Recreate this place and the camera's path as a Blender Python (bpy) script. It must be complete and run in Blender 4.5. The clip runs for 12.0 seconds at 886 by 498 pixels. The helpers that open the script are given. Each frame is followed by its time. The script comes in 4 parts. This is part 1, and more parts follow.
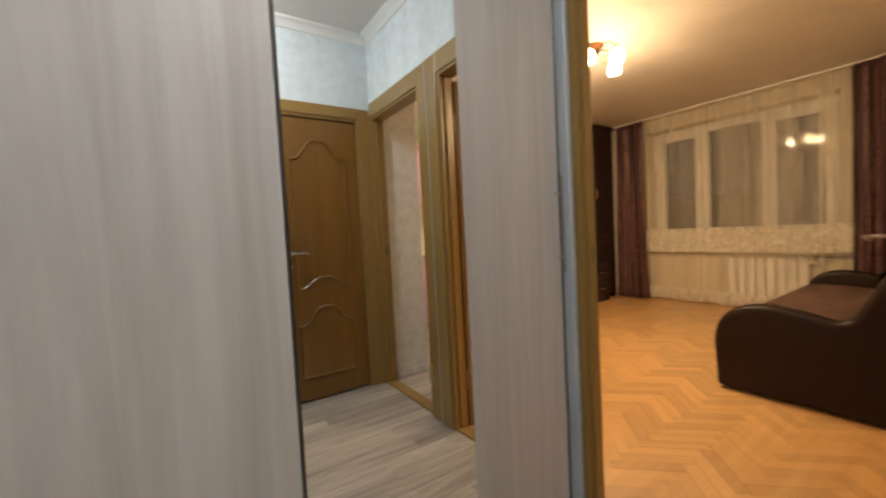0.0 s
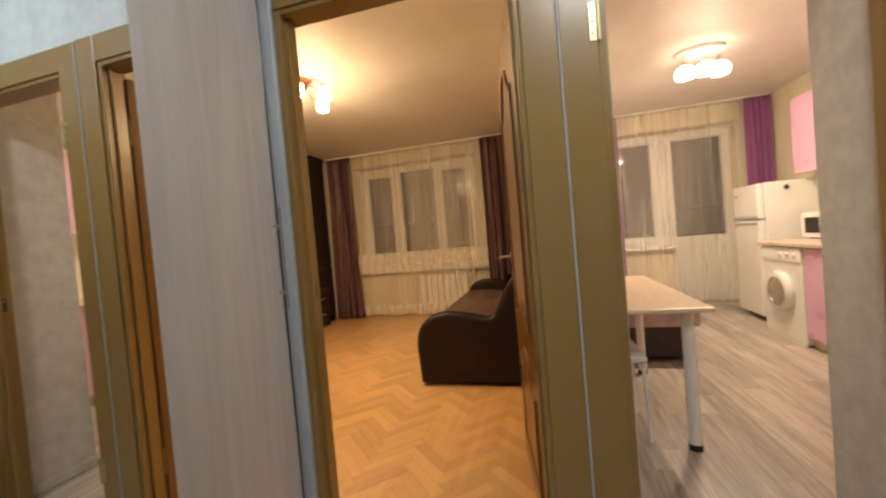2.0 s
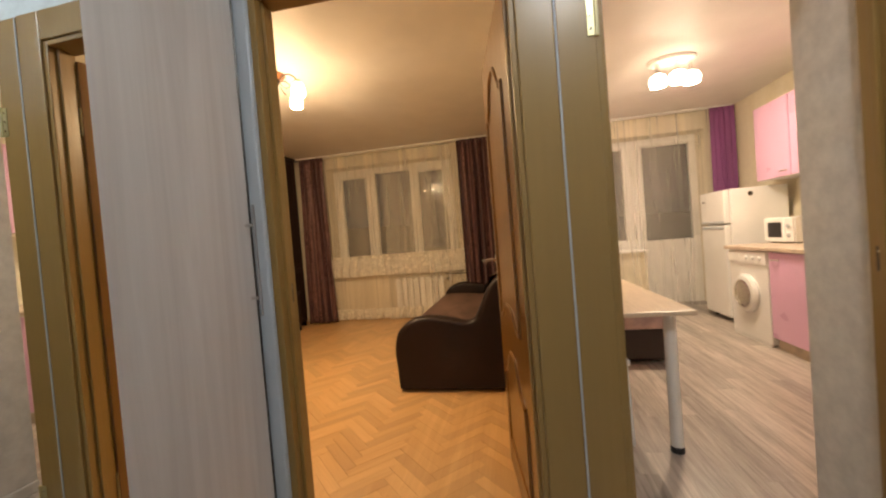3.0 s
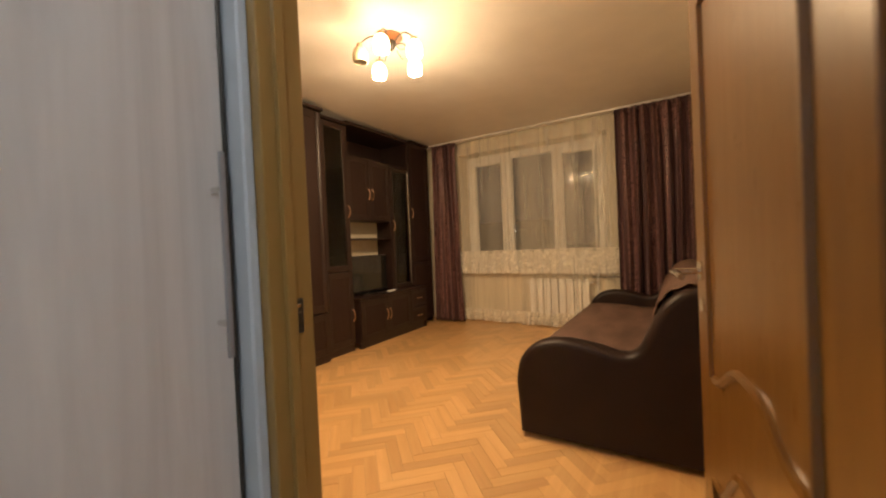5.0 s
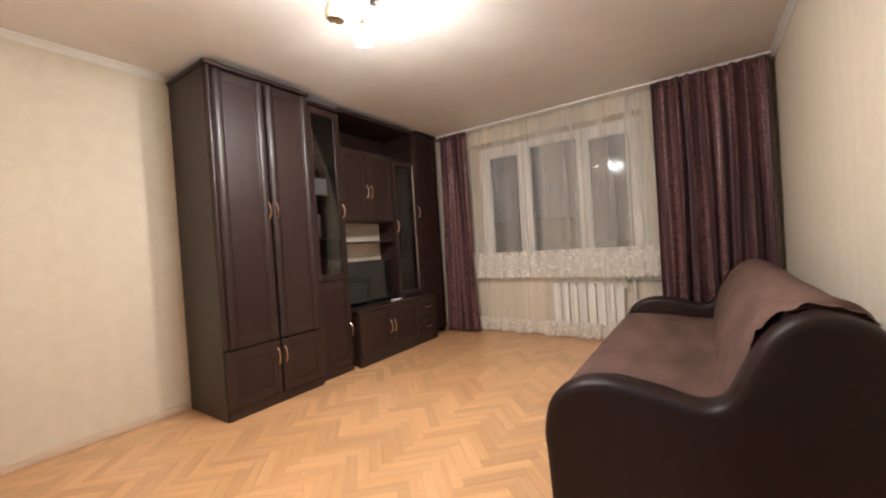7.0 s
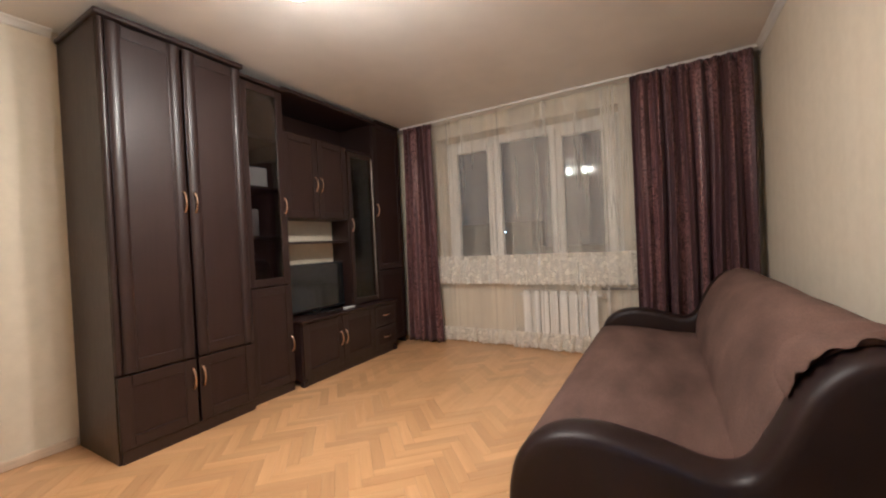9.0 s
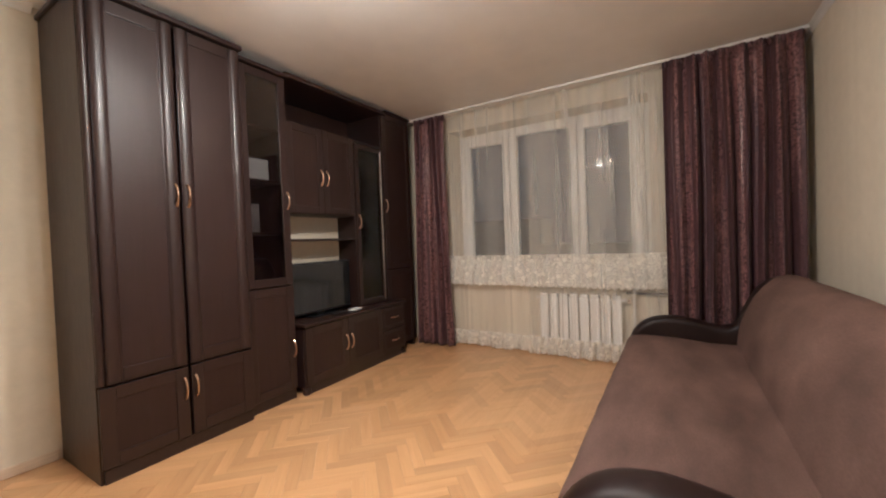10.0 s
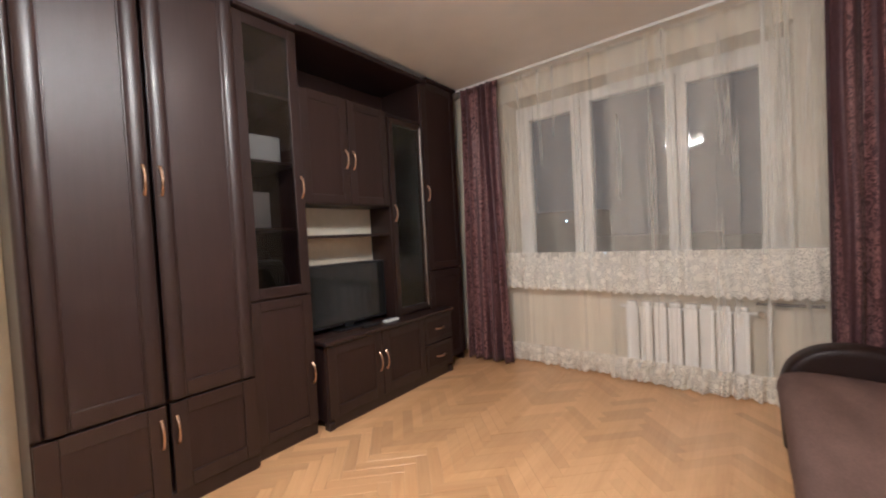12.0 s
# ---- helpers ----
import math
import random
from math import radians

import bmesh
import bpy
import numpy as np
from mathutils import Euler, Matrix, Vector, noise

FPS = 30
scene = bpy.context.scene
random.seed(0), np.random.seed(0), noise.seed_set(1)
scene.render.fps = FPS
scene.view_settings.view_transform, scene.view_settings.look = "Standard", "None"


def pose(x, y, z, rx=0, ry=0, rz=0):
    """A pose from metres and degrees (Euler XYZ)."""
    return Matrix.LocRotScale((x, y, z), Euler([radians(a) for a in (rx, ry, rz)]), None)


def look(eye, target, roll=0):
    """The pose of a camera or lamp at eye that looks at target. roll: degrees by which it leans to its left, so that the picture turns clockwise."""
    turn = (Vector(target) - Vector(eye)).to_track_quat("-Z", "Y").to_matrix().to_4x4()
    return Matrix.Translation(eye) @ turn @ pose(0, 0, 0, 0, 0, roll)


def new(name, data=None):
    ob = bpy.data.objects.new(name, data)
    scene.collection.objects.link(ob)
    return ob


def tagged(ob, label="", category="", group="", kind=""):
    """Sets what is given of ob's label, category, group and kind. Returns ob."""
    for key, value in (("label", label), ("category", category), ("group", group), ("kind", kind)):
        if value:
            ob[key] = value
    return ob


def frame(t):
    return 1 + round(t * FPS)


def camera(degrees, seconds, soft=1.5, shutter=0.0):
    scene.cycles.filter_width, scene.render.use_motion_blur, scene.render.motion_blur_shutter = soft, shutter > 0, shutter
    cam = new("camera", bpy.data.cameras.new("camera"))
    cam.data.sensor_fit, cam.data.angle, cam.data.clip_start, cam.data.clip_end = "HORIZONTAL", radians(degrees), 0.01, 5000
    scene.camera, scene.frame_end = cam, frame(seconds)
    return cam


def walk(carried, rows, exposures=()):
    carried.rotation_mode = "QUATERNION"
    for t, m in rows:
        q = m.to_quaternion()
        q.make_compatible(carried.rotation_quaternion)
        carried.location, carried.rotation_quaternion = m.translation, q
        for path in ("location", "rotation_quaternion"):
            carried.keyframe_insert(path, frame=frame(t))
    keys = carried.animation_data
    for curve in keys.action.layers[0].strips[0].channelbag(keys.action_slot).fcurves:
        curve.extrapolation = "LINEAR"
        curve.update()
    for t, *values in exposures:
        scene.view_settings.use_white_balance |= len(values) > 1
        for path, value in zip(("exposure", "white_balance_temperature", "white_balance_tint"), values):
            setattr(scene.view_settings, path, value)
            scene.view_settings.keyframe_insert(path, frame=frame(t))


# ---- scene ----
cam = camera(98.2, 12.0, 2.1, 0.5)
PATH = [
    (0, (0.097, 0.105, 1.149), (1.233, 1.749, 1.062), -3.0),
    (0.5, (0.08, 0.045, 1.156), (1.483, 1.468, 1.073), -3.4),
    (1, (0.093, 0.047, 1.16), (1.756, 1.155, 1.094), -4.4),
    (1.5, (0.121, 0.111, 1.167), (1.965, 0.882, 1.116), -4.8),
    (2, (0.119, 0.14, 1.174), (2.053, 0.648, 1.123), -4.9),
    (2.5, (0.127, 0.169, 1.173), (2.096, 0.521, 1.122), -4.7),
    (2.7, (0.136, 0.189, 1.174), (2.107, 0.526, 1.125), -4.7),
    (4.5, (0.707, 0.263, 1.157), (2.476, 1.197, 1.138), -2.9),
    (5, (0.907, 0.354, 1.158), (2.612, 1.399, 1.129), -2.6),
    (5.5, (1.075, 0.449, 1.157), (2.756, 1.533, 1.119), -2.8),
    (6, (1.183, 0.551, 1.168), (2.857, 1.643, 1.123), -3.2),
    (6.5, (1.306, 0.605, 1.143), (2.976, 1.705, 1.119), -3.3),
    (7, (1.454, 0.581, 1.173), (3.108, 1.706, 1.15), -3.8),
    (9, (1.873, 0.719, 1.172), (3.605, 1.72, 1.149), -2.8),
    (9.5, (1.9, 0.882, 1.186), (3.648, 1.853, 1.162), -2.4),
    (10, (2.062, 0.886, 1.199), (3.774, 1.92, 1.158), -2.2),
    (10.5, (2.251, 0.956, 1.194), (3.925, 2.05, 1.153), -2.3),
    (11, (2.418, 1.004, 1.219), (4.041, 2.171, 1.166), -2.1),
    (11.5, (2.539, 1.184, 1.226), (4.141, 2.38, 1.168), -2.6),
    (12, (2.678, 1.314, 1.207), (4.243, 2.558, 1.146), -3.0),
]
EXPOSURES = [(0.0, 0.05, 6500, 10), (2.5, 0.05, 6350, 10), (4.5, 0.12, 6150, 10), (5.5, 0.14, 5800, 10), (6.2, 0.27, 4750, 10), (6.6, 0.50, 4350, 10), (7.0, 0.58, 4150, 10), (9.0, 0.38, 4180, 10), (10.5, 0.52, 4130, 10), (12.0, 0.64, 4000, 10)]
walk(cam, [(t, look(eye, target, roll)) for t, eye, target, roll in PATH], EXPOSURES)

# ---- world and light levels ----
world = bpy.data.worlds.new("night")
scene.world = world
world.use_nodes = True
world.node_tree.nodes["Background"].inputs[0].default_value = (0.20, 0.19, 0.18, 1)
world.node_tree.nodes["Background"].inputs[1].default_value = 0.07
LIVING_GLOW, KITCHEN_GLOW, HALL_GLOW = 20.0, 10.0, 84.0
LIVING_WATTS, KITCHEN_WATTS = 46.0, 58.0
WARM, KITCHEN_WARM, COOL = (1.0, 0.68, 0.365), (1.0, 0.76, 0.52), (0.93, 0.95, 0.95)

CEIL = 2.64
HALL_X, LIV_X, WIN_X = 1.337, 1.425, 6.0
LEFT_Y, RIGHT_Y, KIT_Y, KIT_R = 4.03, 0.0, -0.10, -2.75
MIRROR_Y, BATH_Y = 1.03, -0.79


# ---- materials ----
def nodes_of(name):
    m = bpy.data.materials.new(name)
    m.use_nodes = True
    t = m.node_tree
    return m, t, t.nodes["Principled BSDF"]


def node(t, kind, **values):
    n = t.nodes.new(kind)
    for key, value in values.items():
        n.inputs[key.replace("_", " ")].default_value = value
    return n


def coords(t, scale=(1, 1, 1), turn=(0, 0, 0)):
    c = t.nodes.new("ShaderNodeTexCoord")
    mp = t.nodes.new("ShaderNodeMapping")
    mp.inputs["Scale"].default_value = scale
    mp.inputs["Rotation"].default_value = turn
    t.links.new(c.outputs["Object"], mp.inputs["Vector"])
    return mp.outputs["Vector"]


def ramp(t, source, stops):
    r = t.nodes.new("ShaderNodeValToRGB")
    el = r.color_ramp.elements
    while len(el) < len(stops):
        el.new(0.5)
    for e, (p, c) in zip(el, stops):
        e.position, e.color = p, (*c, 1)
    t.links.new(source, r.inputs["Fac"])
    return r.outputs["Color"]


def shade(c, k):
    return tuple(min(1, v * k) for v in c)


def mixed(t, fac, a, b, mode="MIX"):
    m = t.nodes.new("ShaderNodeMix")
    m.data_type, m.blend_type = "RGBA", mode
    for value, sock in ((fac, m.inputs["Factor"]), (a, m.inputs["A"]), (b, m.inputs["B"])):
        if hasattr(value, "is_output"):
            t.links.new(value, sock)
        else:
            sock.default_value = value if not isinstance(value, tuple) else (*value, 1)
    return m.outputs["Result"]


def bump(t, bsdf, source, strength, distance=0.002):
    b = node(t, "ShaderNodeBump", Strength=strength, Distance=distance)
    t.links.new(source, b.inputs["Height"])
    t.links.new(b.outputs["Normal"], bsdf.inputs["Normal"])


def plain(name, color, rough=0.5, metal=0.0, vary=0.12, scale=18.0, relief=0.15, stretch=(1, 1, 1), coat=0.0, spec=0.5):
    """Paint, plastic, leather, cloth, metal: two scales of mottling, fine relief, uneven gloss."""
    m, t, b = nodes_of(name)
    v = coords(t, stretch)
    fine = node(t, "ShaderNodeTexNoise", Scale=scale * 8, Detail=4)
    wide = node(t, "ShaderNodeTexNoise", Scale=scale * 0.25, Detail=3)
    for n in (fine, wide):
        t.links.new(v, n.inputs["Vector"])
    c1 = ramp(t, wide.outputs["Fac"], [(0.3, shade(color, 1 - vary)), (0.7, shade(color, 1 + vary))])
    c2 = ramp(t, fine.outputs["Fac"], [(0.3, (1 - vary * 0.6,) * 3), (0.7, (1, 1, 1))])
    t.links.new(mixed(t, 1.0, c1, c2, "MULTIPLY"), b.inputs["Base Color"])
    rr = ramp(t, wide.outputs["Fac"], [(0.25, (rough * 0.85,) * 3), (0.8, (min(1, rough * 1.15),) * 3)])
    t.links.new(rr, b.inputs["Roughness"])
    b.inputs["Metallic"].default_value = metal
    b.inputs["Specular IOR Level"].default_value = spec
    b.inputs["Coat Weight"].default_value = coat
    if relief:
        bump(t, b, fine.outputs["Fac"], relief)
    return m


def wood(name, dark, light, axis="z", rough=0.4, grain=1.0, per_piece=0.0, coat=0.0, relief=0.12, fibre_dark=0.80, spec=0.5, wander=0.6):
    """Wood whose grain runs along one axis; per_piece: how far single boards differ."""
    m, t, b = nodes_of(name)
    along = {"x": (0.06, 1, 1), "y": (1, 0.06, 1), "z": (1, 1, 0.05)}[axis]
    v = coords(t, along)
    info = t.nodes.new("ShaderNodeObjectInfo")
    if per_piece:
        off = node(t, "ShaderNodeVectorMath")
        off.operation = "MULTIPLY_ADD"
        t.links.new(info.outputs["Random"], off.inputs[0])
        off.inputs[1].default_value = (31, 17, 5)
        t.links.new(v, off.inputs[2])
        v = off.outputs["Vector"]
    broad = node(t, "ShaderNodeTexNoise", Scale=9 * grain, Detail=5, Roughness=0.6, Distortion=wander)
    fibre = node(t, "ShaderNodeTexNoise", Scale=70 * grain, Detail=4, Roughness=0.65)
    for n in (broad, fibre):
        t.links.new(v, n.inputs["Vector"])
    c = ramp(t, broad.outputs["Fac"], [(0.25, dark), (0.5, tuple((p + q) / 2 for p, q in zip(dark, light))), (0.75, light)])
    f = ramp(t, fibre.outputs["Fac"], [(0.3, (fibre_dark,) * 3), (0.65, (1, 1, 1))])
    c = mixed(t, 1.0, c, f, "MULTIPLY")
    if per_piece:
        geo = t.nodes.new("ShaderNodeNewGeometry")
        add = t.nodes.new("ShaderNodeMath")
        add.operation = "ADD"
        t.links.new(info.outputs["Random"], add.inputs[0])
        t.links.new(geo.outputs["Random Per Island"], add.inputs[1])
        wrap = t.nodes.new("ShaderNodeMath")
        wrap.operation = "FRACT"
        t.links.new(add.outputs[0], wrap.inputs[0])
        k = ramp(t, wrap.outputs[0], [(0.0, (1 - per_piece,) * 3), (0.6, (1, 0.99, 0.97)), (1.0, (1 + per_piece * 0.4,) * 3)])
        c = mixed(t, 1.0, c, k, "MULTIPLY")
    t.links.new(c, b.inputs["Base Color"])
    r = ramp(t, fibre.outputs["Fac"], [(0.2, (rough * 1.2,) * 3), (0.8, (rough * 0.85,) * 3)])
    t.links.new(r, b.inputs["Roughness"])
    b.inputs["Specular IOR Level"].default_value = spec
    b.inputs["Coat Weight"].default_value = coat
    b.inputs["Coat Roughness"].default_value = 0.25
    bump(t, b, fibre.outputs["Fac"], relief, 0.001)
    return m


def wallpaper(name, base, tone, stripe=9.0, mottled=0.0):
    """Paper with soft upright stripes (or clouds) and a fine embossed grain."""
    m, t, b = nodes_of(name)
    v = coords(t)
    w = node(t, "ShaderNodeTexNoise", Scale=stripe, Detail=2)
    t.links.new(coords(t, (1, 1, 0.01)), w.inputs["Vector"])
    g = node(t, "ShaderNodeTexNoise", Scale=160.0, Detail=3)
    cl = node(t, "ShaderNodeTexNoise", Scale=14.0, Detail=5, Roughness=0.65)
    for n in (g, cl):
        t.links.new(v, n.inputs["Vector"])
    c = ramp(t, w.outputs["Fac"], [(0.42, base), (0.58, tone)])
    k = 0.06 + mottled
    c = mixed(t, 1.0, c, ramp(t, cl.outputs["Fac"], [(0.35, (1 - k,) * 3), (0.65, (1, 1, 1))]), "MULTIPLY")
    t.links.new(c, b.inputs["Base Color"])
    b.inputs["Roughness"].default_value = 0.75
    bump(t, b, g.outputs["Fac"], 0.35, 0.001)
    return m


def veil(name, color, cover, pattern=0.0):
    """Sheer cloth: part of the light goes straight through; pattern: size of lace holes."""
    m, t, b = nodes_of(name)
    out = t.nodes["Material Output"]
    t.nodes.remove(b)
    d = node(t, "ShaderNodeBsdfDiffuse", Color=(*color, 1))
    tr = node(t, "ShaderNodeBsdfTranslucent", Color=(*color, 1))
    clear = node(t, "ShaderNodeBsdfTransparent")
    body = node(t, "ShaderNodeMixShader", Fac=0.35)
    t.links.new(d.outputs[0], body.inputs[1])
    t.links.new(tr.outputs[0], body.inputs[2])
    mix = t.nodes.new("ShaderNodeMixShader")
    mix.inputs[0].default_value = cover
    v = coords(t, (0.3, 1, 1))
    if pattern:
        vo = node(t, "ShaderNodeTexVoronoi", Scale=1 / pattern)
        vo.feature = "DISTANCE_TO_EDGE"
        t.links.new(v, vo.inputs["Vector"])
        big = node(t, "ShaderNodeTexVoronoi", Scale=0.22 / pattern)
        t.links.new(v, big.inputs["Vector"])
        thread = ramp(t, vo.outputs["Distance"], [(0.05, (0.97,) * 3), (0.16, (cover,) * 3)])
        motif = ramp(t, big.outputs["Distance"], [(0.28, (0.92,) * 3), (0.42, (0.1,) * 3)])
        t.links.new(mixed(t, 1.0, thread, motif, "LIGHTEN"), mix.inputs[0])
    else:
        # soft gathers, and narrow strands where the net lies doubled
        soft = node(t, "ShaderNodeTexNoise", Scale=4.0, Detail=2)
        fine = node(t, "ShaderNodeTexNoise", Scale=12.0, Detail=1)
        t.links.new(coords(t, (0.3, 1.6, 0.035)), soft.inputs["Vector"])
        t.links.new(coords(t, (0.3, 1.4, 0.03)), fine.inputs["Vector"])
        a = ramp(t, soft.outputs["Fac"], [(0.36, (cover * 0.6,) * 3), (0.64, (cover * 1.8,) * 3)])
        f = ramp(t, fine.outputs["Fac"], [(0.50, (0, 0, 0)), (0.62, (cover * 2.1,) * 3), (0.74, (cover * 0.9,) * 3)])
        t.links.new(mixed(t, 1.0, a, f, "LIGHTEN"), mix.inputs[0])
    t.links.new(clear.outputs[0], mix.inputs[1])
    t.links.new(body.outputs[0], mix.inputs[2])
    t.links.new(mix.outputs[0], out.inputs["Surface"])
    return m


def damask(name, ground, figure):
    m, t, b = nodes_of(name)
    v = coords(t, (0.4, 1, 0.6))
    vo = node(t, "ShaderNodeTexNoise", Scale=30.0, Detail=2, Distortion=2.4)
    st = node(t, "ShaderNodeTexNoise", Scale=22.0, Detail=1)
    t.links.new(v, vo.inputs["Vector"])
    t.links.new(coords(t, (0.3, 1, 0.02)), st.inputs["Vector"])
    k = ramp(t, vo.outputs["Fac"], [(0.42, (0, 0, 0)), (0.46, (1, 1, 1)), (0.54, (1, 1, 1)), (0.58, (0, 0, 0))])
    s = ramp(t, st.outputs["Fac"], [(0.46, (0.1,) * 3), (0.56, (1, 1, 1))])
    f = mixed(t, 1.0, k, s, "MULTIPLY")
    t.links.new(mixed(t, f, ground, figure), b.inputs["Base Color"])
    t.links.new(ramp(t, f, [(0.0, (0.6,) * 3), (1.0, (0.32,) * 3)]), b.inputs["Roughness"])
    b.inputs["Sheen Weight"].default_value = 0.15
    bump(t, b, vo.outputs["Fac"], 0.2)
    return m


def glowing(name, color, strength):
    m, t, b = nodes_of(name)
    b.inputs["Base Color"].default_value = (0.9, 0.88, 0.82, 1)
    b.inputs["Roughness"].default_value = 0.3
    b.inputs["Emission Color"].default_value = (*color, 1)
    b.inputs["Emission Strength"].default_value = strength
    return m


def pane_glass(name, gloss=0.0, tint=(1, 1, 1)):
    m, t, b = nodes_of(name)
    out = t.nodes["Material Output"]
    t.nodes.remove(b)
    fr = node(t, "ShaderNodeFresnel", IOR=1.52)
    clear = node(t, "ShaderNodeBsdfTransparent", Color=(*tint, 1))
    gl = node(t, "ShaderNodeBsdfGlossy", Roughness=0.015 + gloss)
    mix = t.nodes.new("ShaderNodeMixShader")
    t.links.new(fr.outputs[0], mix.inputs[0])
    t.links.new(clear.outputs[0], mix.inputs[1])
    t.links.new(gl.outputs[0], mix.inputs[2])
    t.links.new(mix.outputs[0], out.inputs["Surface"])
    return m


M = {
    "panel_wood": wood("pale_ash_panel", (0.45, 0.405, 0.37), (0.66, 0.615, 0.575), "z", 0.42, 0.9, relief=0.03, fibre_dark=0.95, wander=1.3),
    "oak": wood("golden_oak_veneer", (0.265, 0.155, 0.040), (0.30, 0.180, 0.050), "z", 0.34, 1.2, coat=0.25, relief=0.02, fibre_dark=0.97),
    "leaf": wood("door_veneer", (0.176, 0.077, 0.012), (0.228, 0.107, 0.018), "z", 0.3, 2.0, coat=0.35, relief=0.05, fibre_dark=0.88),
    "wenge": wood("dark_wenge", (0.016, 0.0072, 0.0056), (0.024, 0.0118, 0.009), "z", 0.42, 2.4, coat=0.04, fibre_dark=0.95, relief=0.05),
    "wenge_panel": wood("dark_wenge_panel", (0.019, 0.0095, 0.0073), (0.028, 0.0143, 0.0112), "z", 0.46, 2.6, fibre_dark=0.94, relief=0.08, spec=0.35),
    # grey-brown backs, paler than the wenge round them
    "cabinet_back": wood("paler_cabinet_back", (0.060, 0.043, 0.036), (0.085, 0.063, 0.053), "z", 0.5, 2.0, fibre_dark=0.95, relief=0.03),
    "parquet": wood("oak_parquet", (0.54, 0.31, 0.12), (0.68, 0.42, 0.18), "x", 0.32, 1.3, per_piece=0.17, coat=0.2, relief=0.05, fibre_dark=0.92),
    "joint": plain("parquet_joint", (0.44, 0.26, 0.11), 0.6),
    "lino": wood("grey_oak_linoleum", (0.27, 0.235, 0.20), (0.64, 0.58, 0.515), "x", 0.38, 1.9, per_piece=0.30, fibre_dark=0.74, wander=1.2),
    "lino_joint": plain("linoleum_base", (0.36, 0.33, 0.30), 0.5),
    "cream": wallpaper("cream_wallpaper", (0.71, 0.645, 0.51), (0.697, 0.630, 0.494), 7.0),
    "hall_paper": wallpaper("pale_hall_wallpaper", (0.70, 0.76, 0.78), (0.65, 0.71, 0.73), 9.0, 0.08),
    "kitchen_paper": wallpaper("kitchen_wallpaper", (0.78, 0.72, 0.56), (0.74, 0.67, 0.50), 6.0),
    "silver_paper": wallpaper("mottled_silver_wallpaper", (0.78, 0.75, 0.69), (0.73, 0.70, 0.64), 8.0, 0.12),
    "ceiling": plain("ceiling_paint", (0.80, 0.76, 0.715), 0.55, vary=0.03, relief=0.05),
    "white": plain("white_paint", (0.80, 0.79, 0.76), 0.4, vary=0.04, relief=0.04),
    "enamel": plain("white_enamel", (0.82, 0.82, 0.80), 0.22, vary=0.03, relief=0.02, coat=0.4),
    "plastic": plain("window_plastic", (0.88, 0.87, 0.84), 0.35, vary=0.03, relief=0.03),
    "silver": plain("grey_aluminium", (0.46, 0.49, 0.52), 0.5, 0.0, vary=0.05, relief=0.03),
    "steel": plain("brushed_steel", (0.30, 0.30, 0.31), 0.4, 0.3, vary=0.08, relief=0.04),
    "chrome": plain("chrome", (0.75, 0.73, 0.70), 0.15, 1.0, vary=0.05, relief=0.0),
    "brass": plain("brass", (0.60, 0.53, 0.30), 0.38, 1.0, vary=0.1, relief=0.05),
    "bronze": plain("bronze_handle", (0.62, 0.43, 0.28), 0.3, 1.0, vary=0.1, relief=0.03),
    "lead": plain("dark_hardware", (0.07, 0.06, 0.05), 0.35, 0.6, vary=0.2),
    "black": plain("black_plastic", (0.012, 0.012, 0.013), 0.3, vary=0.1, relief=0.03),
    "screen": plain("tv_screen", (0.010, 0.011, 0.012), 0.12, vary=0.05, relief=0.0, coat=0.3),
    "leather": plain("dark_brown_leather", (0.0165, 0.0078, 0.006), 0.47, vary=0.18, scale=30, relief=0.18, spec=0.26),
    "suede": plain("brown_microfibre", (0.128, 0.078, 0.060), 0.9, vary=0.36, scale=15, relief=0.12, spec=0.2, stretch=(0.7, 1.8, 1)),
    "tulle": veil("cream_tulle", (0.94, 0.91, 0.83), 0.14),
    "tulle_low": veil("cream_tulle_fine", (0.94, 0.91, 0.83), 0.12),
    "lace": veil("cream_lace", (0.95, 0.92, 0.84), 0.52, 0.014),
    "damask": damask("aubergine_damask", (0.050, 0.0165, 0.022), (0.25, 0.125, 0.115)),
    "violet": plain("violet_curtain", (0.26, 0.085, 0.25), 0.8, vary=0.15, stretch=(1, 1, 0.2)),
    "pink": plain("pink_laminate", (0.70, 0.42, 0.60), 0.3, vary=0.03, relief=0.03, coat=0.2),
    "floral": plain("pink_floral_cover", (0.60, 0.42, 0.38), 0.85, vary=0.3, scale=24, relief=0.2),
    "tabletop": wood("light_tabletop", (0.66, 0.53, 0.38), (0.74, 0.61, 0.45), "x", 0.35, 1.2),
    "worktop": plain("beige_worktop", (0.58, 0.47, 0.36), 0.35, vary=0.2, scale=40),
    "lit_shade": glowing("lit_glass_shade", WARM, LIVING_GLOW),
    "kitchen_shade": glowing("lit_kitchen_shade", KITCHEN_WARM, KITCHEN_GLOW),
    "hall_shade": glowing("lit_hall_shade", COOL, HALL_GLOW),
    "dim_shade": plain("unlit_glass_shade", (0.80, 0.72, 0.50), 0.15, vary=0.2, coat=0.5),
    "cherry": wood("cherry_mount", (0.24, 0.09, 0.03), (0.33, 0.14, 0.05), "x", 0.3, 3.0),
    "glass": pane_glass("window_glass"),
    "cabinet_glass": pane_glass("smoked_cabinet_glass", 0.01, (0.78, 0.76, 0.74)),
    "city_light": glowing("far_city_light", (0.9, 1.0, 0.85), 9.0),
    "city_wall": plain("far_block_concrete", (0.20, 0.19, 0.18), 0.9),
}
mm, mt, mb = nodes_of("mirror_silver")
mb.inputs["Base Color"].default_value = (0.90, 0.92, 0.91, 1)
